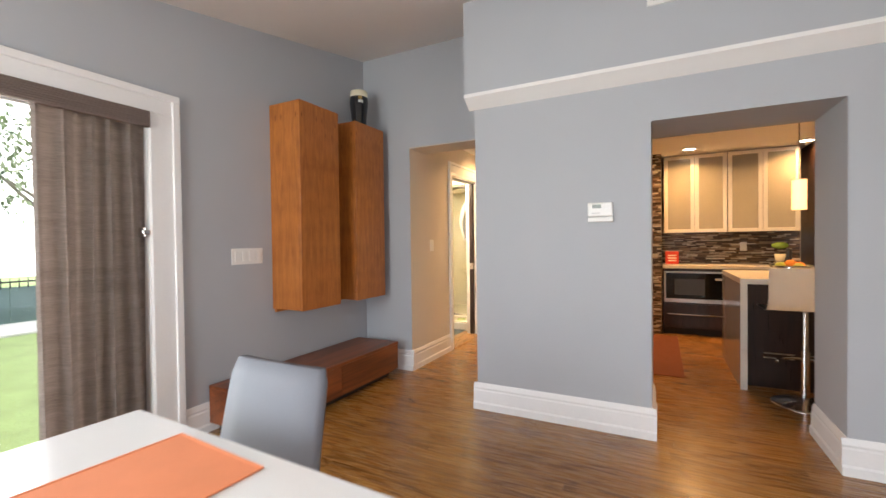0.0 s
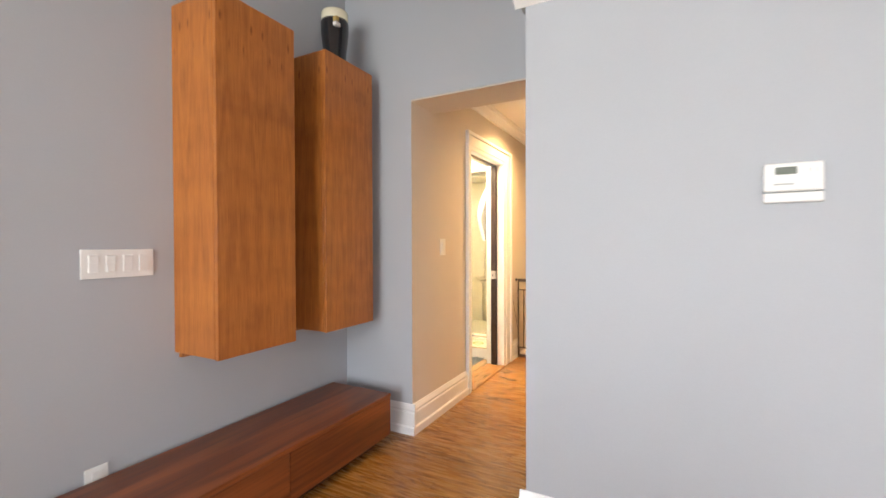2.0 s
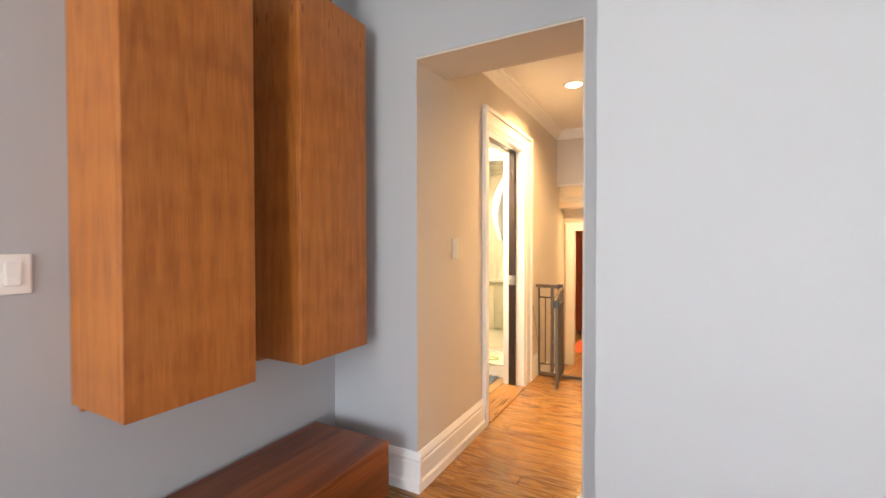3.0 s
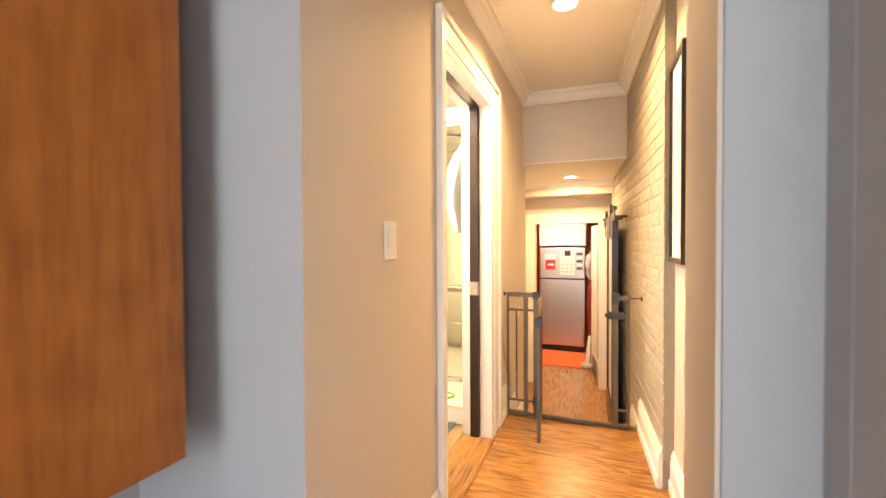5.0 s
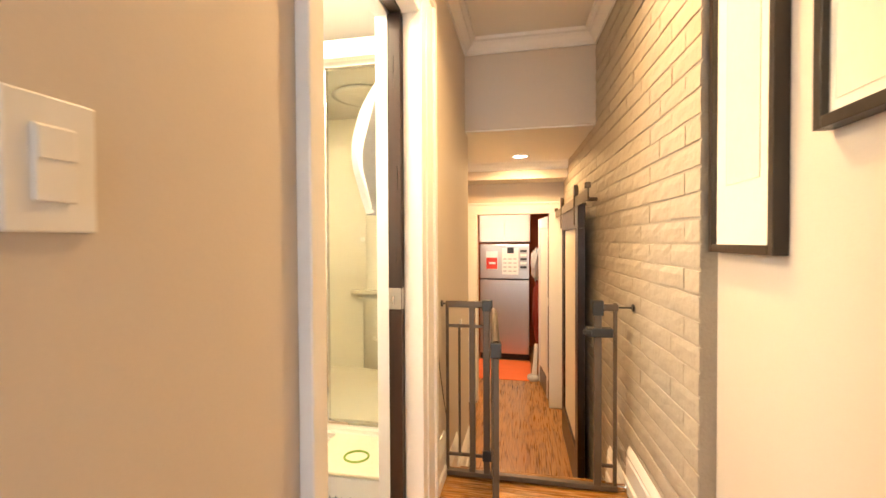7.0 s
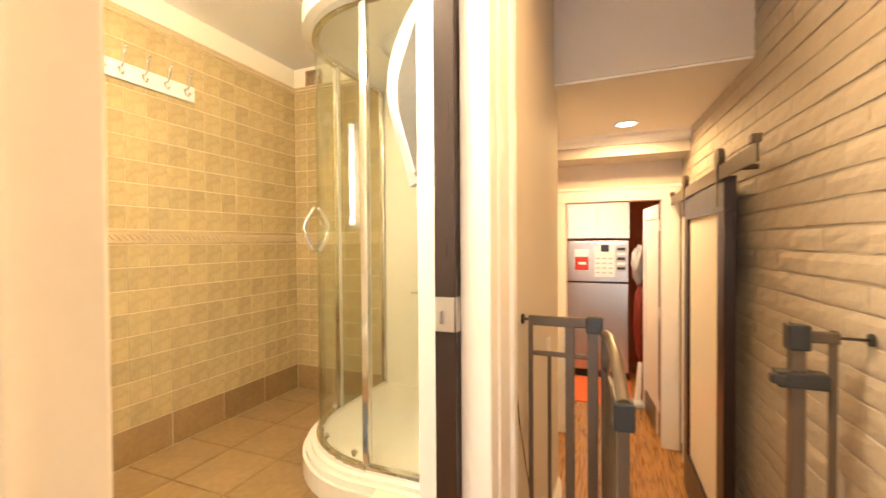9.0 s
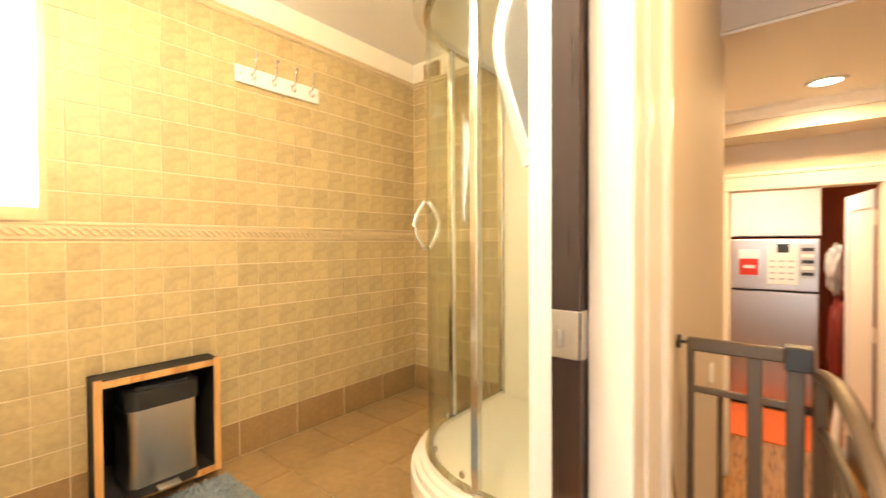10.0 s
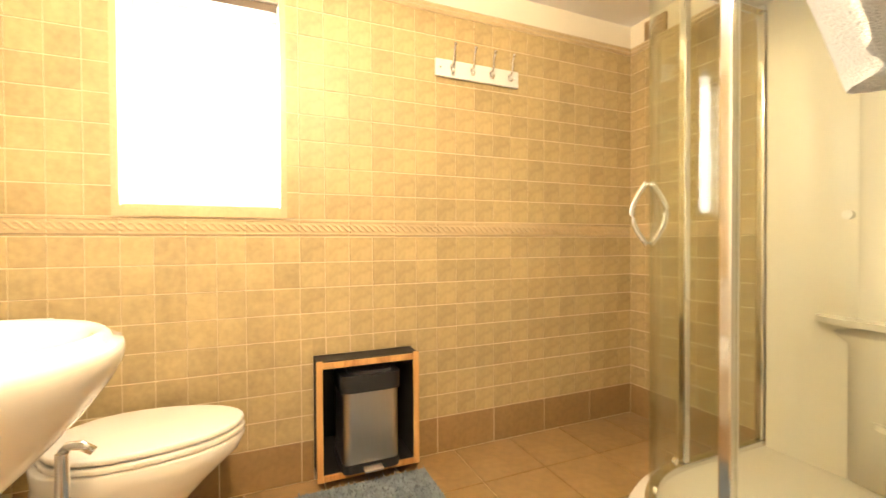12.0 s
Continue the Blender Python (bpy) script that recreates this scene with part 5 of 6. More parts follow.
def mosaic(name, x0, x1, y, z0, z1, upright, label):
    """Thin stone strips set on a wall face that looks along -y."""
    s = struct(name, box(x0, x1, y - 0.004, y, z0, z1), M_MOSG, label, "wall tiles")
    rng = random.Random(11)
    vv, ff = [], []
    z = z0
    while z < z1 - 0.006:
        h = rng.choice((0.014, 0.014, 0.022))
        x = x0 - rng.uniform(0, 0.08)
        while x < x1:
            w = rng.uniform(0.06, 0.16)
            a, b = max(x, x0), min(x + w, x1)
            if b - a > 0.01:
                d = y - 0.004 - rng.uniform(0.003, 0.008)
                k = len(vv)
                e = 0.0012
                vv += [(a + e, d, z + e), (b - e, d, z + e), (b - e, d, min(z + h, z1) - e), (a + e, d, min(z + h, z1) - e),
                       (a + e, y - 0.003, z + e), (b - e, y - 0.003, z + e), (b - e, y - 0.003, min(z + h, z1) - e), (a + e, y - 0.003, min(z + h, z1) - e)]
                ff += [(k, k + 1, k + 2, k + 3), (k + 4, k, k + 3, k + 7), (k + 1, k + 5, k + 6, k + 2), (k + 3, k + 2, k + 6, k + 7), (k + 4, k + 5, k + 1, k)]
            x += w
        z += h
    me = bpy.data.meshes.new("strips")
    me.from_pydata(vv, [], ff)
    me.materials.append(M_MOS)
    o = part("strips", me, None, s)
    o["kind"] = "stuff"


mosaic("wall_backsplash", 0.41, 1.95, 6.449, 0.892, 1.305, False, "brown and cream mosaic backsplash strips")
mosaic("wall_mosaic_pier", 0.10, 0.405, 5.859, 0.0, 2.33, True, "brown and cream mosaic covered wall end")

# ---- bathroom things ----
# window with blind
t = thing("window_bath", (BX - 0.1, 4.08, 1.185), "bathroom window glowing white behind a slatted blind", "window")
t["kind"] = "structure"
part("frame", boxes((BX - 0.25, BX - 0.20, 3.80, 3.84, 1.185, 2.05), (BX - 0.25, BX - 0.20, 4.312, 4.352, 1.185, 2.05), (BX - 0.25, BX - 0.20, 3.84, 4.312, 1.185, 1.225), (BX - 0.25, BX - 0.20, 3.84, 4.312, 2.01, 2.05)), M_TRIM, t)
part("pane", box(BX - 0.23, BX - 0.226, 3.84, 4.312, 1.225, 2.01), M_WGLASS, t).visible_shadow = False
part("sill", box(BX - 0.2, BX - 0.004, 3.802, 4.35, 1.1855, 1.192), M_BORDER, t)
part("headrail", box(BX - 0.06, BX - 0.025, 3.805, 4.347, 2.012, 2.046), M_BRONZE, t)
struct("backdrop_bath", box(BX - 0.62, BX - 0.60, 3.3, 4.9, 0.6, 2.6), M_GLOW, "overexposed daylight outside the bathroom window", "backdrop")
struct("trim_window_edge", boxes((BX - 0.002, BX + 0.012, 3.775, 3.80, 1.185, 2.06), (BX - 0.002, BX + 0.012, 4.352, 4.377, 1.185, 2.06), (BX - 0.002, BX + 0.012, 3.775, 4.377, 1.146, 1.185)),
       M_BORDER, "pale tile edging round the window", "trim")

# niche with bin
t = thing("storage_box", (BX, 4.70, 0.05), "open oak-edged black box set into the tiled wall", "box")
part("lining", boxes((BX - 0.29, -3.512, NY0 + 0.004, NY0 + 0.018, NZ0 + 0.004, NZ1 - 0.004), (BX - 0.29, -3.512, NY1 - 0.018, NY1 - 0.004, NZ0 + 0.004, NZ1 - 0.004),
                     (BX - 0.29, -3.512, NY0 + 0.018, NY1 - 0.018, NZ0 + 0.004, NZ0 + 0.018), (BX - 0.29, -3.512, NY0 + 0.018, NY1 - 0.018, NZ1 - 0.018, NZ1 - 0.004),
                     (BX - 0.295, BX - 0.285, NY0 + 0.004, NY1 - 0.004, NZ0 + 0.004, NZ1 - 0.004)), M_BLACKIN, t)
for nm, b in (("edging", (-3.5125, -3.500, NY0, NY0 + 0.026, NZ0, NZ1)), ("edging", (-3.5125, -3.500, NY1 - 0.026, NY1, NZ0, NZ1)),
              ("edging", (-3.5125, -3.502, NY0 + 0.026, NY1 - 0.026, NZ0, NZ0 + 0.026)), ("edging", (-3.5125, -3.502, NY0 + 0.026, NY1 - 0.026, NZ1 - 0.034, NZ1 - 0.008))):
    part(nm, box(*b, 0.002), M_EDGE, t)
t = thing("pedal_bin", (-3.63, 4.705, NZ0 + 0.02), "steel pedal bin with black lid inside the box", "bin")


def rounded(x0, x1, y0, y1, r, z0, z1):
    o = []
    for cx, cy, a0 in ((x1 - r, y1 - r, 0), (x0 + 0.01, y1 - 0.01, 90), (x0 + 0.01, y0 + 0.01, 180), (x1 - r, y0 + r, 270)):
        rr = r if cx > (x0 + x1) / 2 else 0.01
        for k in range(7):
            a = radians(a0 + 15 * k)
            o.append((cx + rr * math.cos(a), cy + rr * math.sin(a)))
    return prism(o, z0, z1)


part("body", rounded(-3.695, -3.487, 4.582, 4.828, 0.035, 0.105, 0.41), M_STEEL, t)
part("base", rounded(-3.700, -3.482, 4.578, 4.832, 0.035, 0.068, 0.105), M_BLACKP, t)
part("lid", rounded(-3.700, -3.477, 4.574, 4.836, 0.04, 0.41, 0.482), M_BLACKP, t)
part("lid_cap", rounded(-3.685, -3.495, 4.61, 4.80, 0.04, 0.482, 0.494), M_BLACKP, t)
part("pedal", box(-3.485, -3.440, 4.665, 4.745, 0.082, 0.094, 0.004), M_STEEL, t)

# hook board
t = thing("hook_rail", (BX, 5.28, 1.885), "white board with four metal coat hooks on tiles", "coat hooks")
part("board", box(BX + 0.006, BX + 0.022, 5.048, 5.512, 1.843, 1.926, 0.003), M_WHITEP, t)
for i in range(4):
    y = 5.128 + i * 0.108
    hk = part("hook", tube([(BX + 0.023, y, 1.90), (BX + 0.045, y, 1.895), (BX + 0.058, y, 1.915), (BX + 0.062, y, 1.95), (BX + 0.075, y, 1.975)], 0.005), M_CHROME, t, smooth=True)
    part("hook_tail", tube([(BX + 0.023, y, 1.895), (BX + 0.03, y, 1.868), (BX + 0.05, y, 1.86), (BX + 0.06, y, 1.875)], 0.005), M_CHROME, hk, smooth=True)
    bm = bmesh.new()
    bmesh.ops.create_icosphere(bm, subdivisions=2, radius=0.009, matrix=Matrix.Translation((BX + 0.076, y, 1.979)))
    part("knob", bm, M_CHROME, hk, smooth=True)
for y in (5.072, 5.488):
    part("screw", rod(bmesh.new(), (BX + 0.0215, y, 1.885), (BX + 0.024, y, 1.885), 0.005, 10), M_CHROME, t)

# vent
t = thing("bath_vent", (-3.44, BY, 2.23), "small brown vent grille near the ceiling", "vent")
part("frame", boxes((-3.505, -3.365, BY - 0.004, BY + 0.011, 2.17, 2.185), (-3.505, -3.365, BY - 0.004, BY + 0.011, 2.285, 2.30), (-3.505, -3.49, BY - 0.004, BY + 0.011, 2.185, 2.285), (-3.38, -3.365, BY - 0.004, BY + 0.011, 2.185, 2.285)), M_BASET, t)
for i in range(6):
    part("slat", box(-3.49, -3.38, BY - 0.001, BY + 0.011, 2.188 + i * 0.016, 2.197 + i * 0.016), M_BASET, t)

# bath lamp
t = thing("ceiling_lamp", (-2.2, 4.42, BCZ), "round flush ceiling lamp glowing in the bathroom", "ceiling light")
part("ring", lathe([(0.15, 0), (0.15, -0.02), (0.135, -0.025), (0.13, 0)], (-2.2, 4.42, BCZ)), M_CHROME, t, smooth=True)
part("diffuser", lathe([(0.131, -0.01), (0.12, -0.032), (0.0, -0.04)], (-2.2, 4.42, BCZ), 32), M_LAMP, t, smooth=True)

# shower
SX, SY, SC = -2.87, 5.32, (-2.385, 5.80)


def quad(off, n=16, right=-1.905, back=6.30):
    """Outline of the rounded shower corner, grown outwards by off."""
    pts = [(right, back), (SX - off, back), (SX - off, SC[1])]
    r = SC[0] - SX + off
    for k in range(1, n):
        a = math.pi + (math.pi / 2) * k / n
        pts.append((SC[0] + r * math.cos(a), SC[1] + r * math.sin(a)))
    pts += [(SC[0], SY - off), (right, SY - off)]
    return pts


def curved(off, a0, a1, z0, z1, thick, n=14):
    r = SC[0] - SX + off
    o = []
    for rr, rng_ in ((r, range(n + 1)), (r - thick, range(n, -1, -1))):
        for k in rng_:
            a = math.pi + (a0 + (a1 - a0) * k / n) * math.pi / 2
            o.append((SC[0] + rr * math.cos(a), SC[1] + rr * math.sin(a)))
    return prism(o, z0, z1)


shower = thing("shower_cabin", (-2.35, 5.8, 0.015), "rounded glass shower cabin with white tray and chrome frame", "shower")
tray = bmesh.new()
for offs, z0, z1 in ((0.075, 0.015, 0.10), (0.06, 0.10, 0.128), (0.035, 0.128, 0.145)):
    b2 = prism(quad(offs), z0, z1)
    me_tmp = bpy.data.meshes.new("tmp")
    b2.to_mesh(me_tmp)
    b2.free()
    tray.from_mesh(me_tmp)
    bpy.data.meshes.remove(me_tmp)
tray_ob = part("tray", tray, M_ACRYL, shower)
part("tray_floor", prism(quad(-0.05), 0.146, 0.152), M_ACRYL, shower)
part("bottom_rail", curved(0.012, 0, 1, 0.146, 0.172, 0.035), M_CHROME, shower, smooth=False)
part("bottom_rail", box(SX - 0.012, SX + 0.023, SC[1], 6.29, 0.146, 0.172, 0.003), M_CHROME, shower)
part("bottom_rail", box(SC[0], -1.94, SY - 0.012, SY + 0.023, 0.146, 0.172, 0.003), M_CHROME, shower)
part("top_rail", curved(0.012, 0, 1, 2.03, 2.06, 0.035), M_CHROME, shower)
part("top_rail", box(SX - 0.012, SX + 0.023, SC[1], 6.29, 2.03, 2.06, 0.003), M_CHROME, shower)
part("top_rail", box(SC[0], -1.94, SY - 0.012, SY + 0.023, 2.03, 2.06, 0.003), M_CHROME, shower)
part("roof", prism(quad(0.055), 2.06, 2.15), M_ACRYL, shower)
roof_c = part("roof_dish", lathe([(0.0, -0.004), (0.20, -0.004), (0.21, -0.012), (0.17, -0.018), (0.12, -0.012), (0.07, -0.02), (0.0, -0.02)], (-2.35, 5.82, 2.06)), M_ACRYL, shower, smooth=True)
for a0, a1, off in ((0.02, 0.475, -0.003), (0.455, 0.98, 0.0)):
    d = part("door", curved(off, a0, a1, 0.175, 2.03, 0.006), M_GLASS, shower, "curved clear glass sliding door", smooth=False)
    d.visible_shadow = False
p = part("side_pane", box(SX + 0.003, SX + 0.009, SC[1] + 0.02, 6.28, 0.173, 2.03), M_GLASS, shower)
p.visible_shadow = False
p = part("front_pane", box(SC[0] + 0.02, -1.945, SY + 0.003, SY + 0.009, 0.173, 2.03), M_GLASS, shower)
p.visible_shadow = False
for b in ((SX - 0.010, SX + 0.022, SC[1] - 0.012, SC[1] + 0.020, 0.172, 2.03), (SC[0] - 0.014, SC[0] + 0.020, SY - 0.012, SY + 0.022, 0.172, 2.03),
          (SX - 0.010, SX + 0.022, 6.27, 6.30, 0.172, 2.03)):
    part("post", box(*b, 0.006), M_CHROME, shower)
for side in (1, -1):
    aa = math.pi + 0.462 * math.pi / 2
    rr = SC[0] - SX
    outw = Vector((math.cos(aa), math.sin(aa), 0))
    c = Vector((SC[0], SC[1], 1.135)) + outw * rr
    pts = [c + outw * side * (0.006 + 0.046 * math.sin(math.pi * k / 14)) + Vector((0, 0, -0.105 + 0.21 * k / 14)) for k in range(15)]
    part("handle", tube(pts, 0.010), M_CHROME, shower, "curved chrome handle", smooth=True)
for a in (0.1, 0.45, 0.6, 0.9):
    aa = math.pi + a * math.pi / 2
    rr = SC[0] - SX - 0.015
    part("roller", rod(bmesh.new(), (SC[0] + rr * math.cos(aa), SC[1] + rr * math.sin(aa), 0.20), (SC[0] + (rr - 0.012) * math.cos(aa), SC[1] + (rr - 0.012) * math.sin(aa), 0.20), 0.014, 12), M_CHROME, shower)
back = part("back_panel", box(SX + 0.03, -1.915, 6.28, 6.302, 0.152, 2.06), M_ACRYL, shower, "white moulded back panel")
part("side_panel", box(-1.94, -1.912, SY + 0.02, 6.28, 0.152, 2.06), M_ACRYL, shower)
part("moulded_column", lathe([(0.0, 0.16), (0.10, 0.16), (0.10, 0.66), (0.13, 0.69), (0.13, 0.70), (0.08, 0.72), (0.08, 1.9), (0.0, 1.9)], (-2.44, 6.30, 0.0), 36, 1.3, 0.6), M_ACRYL, back, smooth=True)
part("corner_shelf", prism([(-1.94, 6.28), (-2.66, 6.28), (-2.64, 6.23), (-2.56, 6.19), (-2.40, 6.17), (-2.20, 6.13), (-1.94, 6.05)], 0.735, 0.757), M_ACRYL, shower)
part("lower_shelf", prism([(-1.94, 6.28), (-2.50, 6.28), (-2.46, 6.22), (-2.34, 6.17), (-1.94, 6.10)], 0.385, 0.405), M_ACRYL, shower)
part("round_control", rod(bmesh.new(), (-2.56, 6.279, 1.137), (-2.56, 6.262, 1.137), 0.017, 20), M_WHITEP, shower)

# step stool before the shower
t = thing("step_stool", (-2.10, 5.06, 0.015), "white plastic step stool with an oval grip ring", "stool")
part("body", box(-2.285, -1.925, 4.90, 5.235, 0.016, 0.125, 0.012, 3), M_WHITEP, t)
# white plastic too; the yellow lamplight on the top is put in as cream
part("top", box(-2.290, -1.920, 4.895, 5.24, 0.125, 0.142, 0.006, 3), M_CREAMP, t)
part("grip_ring", tube([(-2.09 + 0.055 * math.cos(a), 5.03 + 0.05 * math.sin(a), 0.145) for a in [6.2832 * i / 20 for i in range(21)]], 0.005), M_GREEN, t, smooth=True)

# towel hung on the wall inside the door
t = thing("bath_towel", (-1.93, 5.02, 1.85), "white towelling robe hung on a hook by the shower", "towel")
bm = bmesh.new()
rows = []
for j in range(26):
    v = j / 25
    z = 1.86 - 0.62 * v
    row = []
    wd = 0.05 + 0.16 * min(1, v * 1.6) * (1 if v < 0.75 else 1 - (v - 0.75) * 2.4)
    for i in range(21):
        u = i / 20 * 2 - 1
        fold = 0.018 * math.sin(u * 8 + v * 3) * min(1, v * 2)
        bulge = (0.025 + 0.25 * math.sin(min(v * 1.35, 1) * 1.57) * max(0.0, 1 - v * 0.75)) * (1 - u * u * 0.75)
        row.append(bm.verts.new((-1.925 - bulge - fold, 5.04 + u * wd, z + 0.03 * u * u * v)))
    rows.append(row)
for a, b in zip(rows, rows[1:]):
    for i in range(20):
        bm.faces.new((a[i], a[i + 1], b[i + 1], b[i]))
bmesh.ops.solidify(bm, geom=bm.faces[:], thickness=0.008)
part("cloth", bm, M_CLOTH, t, smooth=True)
part("hook", tube([(-1.90, 5.04, 1.87), (-1.94, 5.04, 1.865), (-1.95, 5.04, 1.89)], 0.006), M_CHROME, t)

# toilet
t = thing("toilet", (-3.33, 3.8, 0.015), "white porcelain toilet with closed lid", "toilet")


def oval(cx, cy, rx, ryf, ryb, n=36):
    return [(cx + rx * math.cos(6.2832 * k / n), cy + (ryf if math.sin(6.2832 * k / n) > 0 else ryb) * math.sin(6.2832 * k / n)) for k in range(n)]


bm = bmesh.new()
rings = []
for z, rx, rf, rb, cy in ((0.016, 0.12, 0.16, 0.22, 3.82), (0.06, 0.115, 0.15, 0.22, 3.82), (0.18, 0.125, 0.19, 0.22, 3.83), (0.28, 0.16, 0.26, 0.22, 3.86), (0.35, 0.185, 0.32, 0.23, 3.88), (0.395, 0.19, 0.335, 0.24, 3.885), (0.402, 0.185, 0.33, 0.235, 3.885)):
    rings.append([bm.verts.new((x, y, z)) for x, y in oval(-3.33, cy, rx, rf, rb)])
for a, b in zip(rings, rings[1:]):
    for k in range(36):
        bm.faces.new((a[k], a[(k + 1) % 36], b[(k + 1) % 36], b[k]))
bm.faces.new(rings[-1])
bm.faces.new(rings[0][::-1])
part("bowl", bm, M_PORC, t, smooth=True)
bm = prism(oval(-3.33, 3.885, 0.192, 0.335, 0.22), 0.405, 0.425)
bev(bm, 0.007, 3)
part("seat", bm, M_PORC, t)
bm = prism(oval(-3.33, 3.885, 0.19, 0.332, 0.215), 0.429, 0.450)
bev(bm, 0.009, 3)
part("lid", bm, M_PORC, t)
part("tank", box(-3.54, -3.12, BY0 + 0.02, 3.62, 0.40, 0.76, 0.02, 3), M_PORC, t)
part("tank_lid", box(-3.55, -3.11, BY0 + 0.012, 3.632, 0.762, 0.795, 0.012, 3), M_PORC, t)
part("flush_lever", tube([(-3.11, 3.63, 0.70), (-3.11, 3.655, 0.70), (-3.19, 3.66, 0.695)], 0.007), M_CHROME, t)

# basin on pedestal
t = thing("washbasin", (-2.74, 3.74, 0.015), "white porcelain pedestal washbasin with rounded bowl", "washbasin")
bm = bmesh.new()
rings = []
for z, s in ((0.50, 0.22), (0.55, 0.36), (0.62, 0.58), (0.70, 0.80), (0.76, 0.93), (0.80, 0.99), (0.825, 1.0), (0.838, 0.985), (0.842, 0.93), (0.856, 0.915), (0.862, 0.88), (0.852, 0.82), (0.80, 0.72), (0.74, 0.5), (0.72, 0.2), (0.718, 0.02)):
    rings.append([bm.verts.new((x, y, z)) for x, y in oval(-2.76, 3.685, 0.315 * s, 0.33 * s, 0.30 * s, 48)])
for a, b in zip(rings, rings[1:]):
    for k in range(48):
        bm.faces.new((a[k], a[(k + 1) % 48], b[(k + 1) % 48], b[k]))
bm.faces.new(rings[0][::-1])
bm.faces.new(rings[-1])
part("bowl", bm, M_PORC, t, smooth=True)
part("pedestal", lathe([(0.13, 0.0), (0.12, 0.02), (0.08, 0.10), (0.075, 0.40), (0.09, 0.52), (0.0, 0.53)], (-2.74, 3.62, 0.016), 30), M_PORC, t, smooth=True)
part("tap", tube([(-2.74, 3.50, 0.85), (-2.74, 3.50, 0.95), (-2.74, 3.55, 0.985), (-2.74, 3.62, 0.96)], 0.014), M_CHROME, t, smooth=True)
t = thing("paper_stand", (-2.98, 3.84, 0.016), "slim chrome paper stand with a curled arm", "paper stand")
part("foot", lathe([(0.0, 0), (0.08, 0), (0.078, 0.01), (0.0, 0.015)], (-2.98, 3.84, 0.0165)), M_CHROME, t, smooth=True)
part("pole", rod(bmesh.new(), (-2.98, 3.84, 0.03), (-2.98, 3.84, 0.545), 0.014, 16), M_CHROME, t)
part("arm", tube([(-2.98, 3.84, 0.545), (-2.98, 3.85, 0.560), (-2.97, 3.88, 0.562), (-2.965, 3.905, 0.545)], 0.011), M_CHROME, t, smooth=True)

# bath mat with tufts
t = thing("bath_mat", (-2.75, 4.66, 0.016), "blue-grey shaggy bath mat on the tile floor", "bath mat")
part("backing", box(-3.49, -1.975, 4.385, 4.945, 0.016, 0.026, 0.004), M_BLUEMAT, t)
rng = random.Random(3)
vv, ff = [], []
for i in range(9000):
    x, y = rng.uniform(-3.485, -1.98), rng.uniform(4.39, 4.94)
    h, s = rng.uniform(0.010, 0.022), 0.004
    a = rng.uniform(0, 6.28)
    dx, dy = s * math.cos(a), s * math.sin(a)
    k = len(vv)
    vv += [(x - dx, y - dy, 0.024), (x + dx, y + dy, 0.024), (x + rng.uniform(-0.01, 0.01), y + rng.uniform(-0.01, 0.01), 0.024 + h)]
    ff.append((k, k + 1, k + 2))
me = bpy.data.meshes.new("pile")
me.from_pydata(vv, [], ff)
me.materials.append(M_BLUEMAT)
part("pile", me, None, t)["kind"] = "stuff"

# ---- tiles, bricks and boards ----
def block_mesh(name, sx, sy, sz, bevel, material, jitter=0.0, rng=None, sub=1):
    """A slab centred in x and y lengths, its face along +z."""
    bm = bmesh.new()
    nx, ny = 2 * sub + 1, sub + 2
    grid = []
    for j in range(ny):
        row = []
        for i in range(nx):
            u, v = i / (nx - 1) * 2 - 1, j / (ny - 1) * 2 - 1
            edge = i in (0, nx - 1) or j in (0, ny - 1)
            zz = sz - (bevel if edge else 0) + (rng.uniform(-jitter, jitter) if rng else 0)
            row.append(bm.verts.new((u * (sx / 2) + (rng.uniform(-jitter, jitter) if rng else 0), v * sy / 2 + (rng.uniform(-jitter, jitter) if rng else 0), zz)))
        grid.append(row)
    for a, b in zip(grid, grid[1:]):
        for i in range(nx - 1):
            bm.faces.new((a[i], a[i + 1], b[i + 1], b[i]))
    ring = grid[0] + [r[-1] for r in grid[1:-1]] + grid[-1][::-1] + [r[0] for r in grid[-2:0:-1]]
    low = [bm.verts.new((v.co.x, v.co.y, 0)) for v in ring]
    for i in range(len(ring)):
        k = (i + 1) % len(ring)
        bm.faces.new((low[i], low[k], ring[k], ring[i]))
    return mesh_of(bm, name, material)


def plate_mesh(name, sx, sy, sz, e, material):
    bm = bmesh.new()
    a = [bm.verts.new((u * sx / 2, v * sy / 2, 0)) for u, v in ((-1, -1), (1, -1), (1, 1), (-1, 1))]
    b = [bm.verts.new((u * sx / 2, v * sy / 2, sz - e)) for u, v in ((-1, -1), (1, -1), (1, 1), (-1, 1))]
    c = [bm.verts.new((u * (sx / 2 - e), v * (sy / 2 - e), sz)) for u, v in ((-1, -1), (1, -1), (1, 1), (-1, 1))]
    for i in range(4):
        k = (i + 1) % 4
        bm.faces.new((a[i], a[k], b[k], b[i]))
        bm.faces.new((b[i], b[k], c[k], c[i]))
    bm.faces.new(c)
    return mesh_of(bm, name, material)


def lay(name, me, parent, m):
    o = new(name, me)
    o.parent = parent
    o.matrix_parent_inverse = world_of(parent).inverted()
    o.matrix_basis = m
    return o


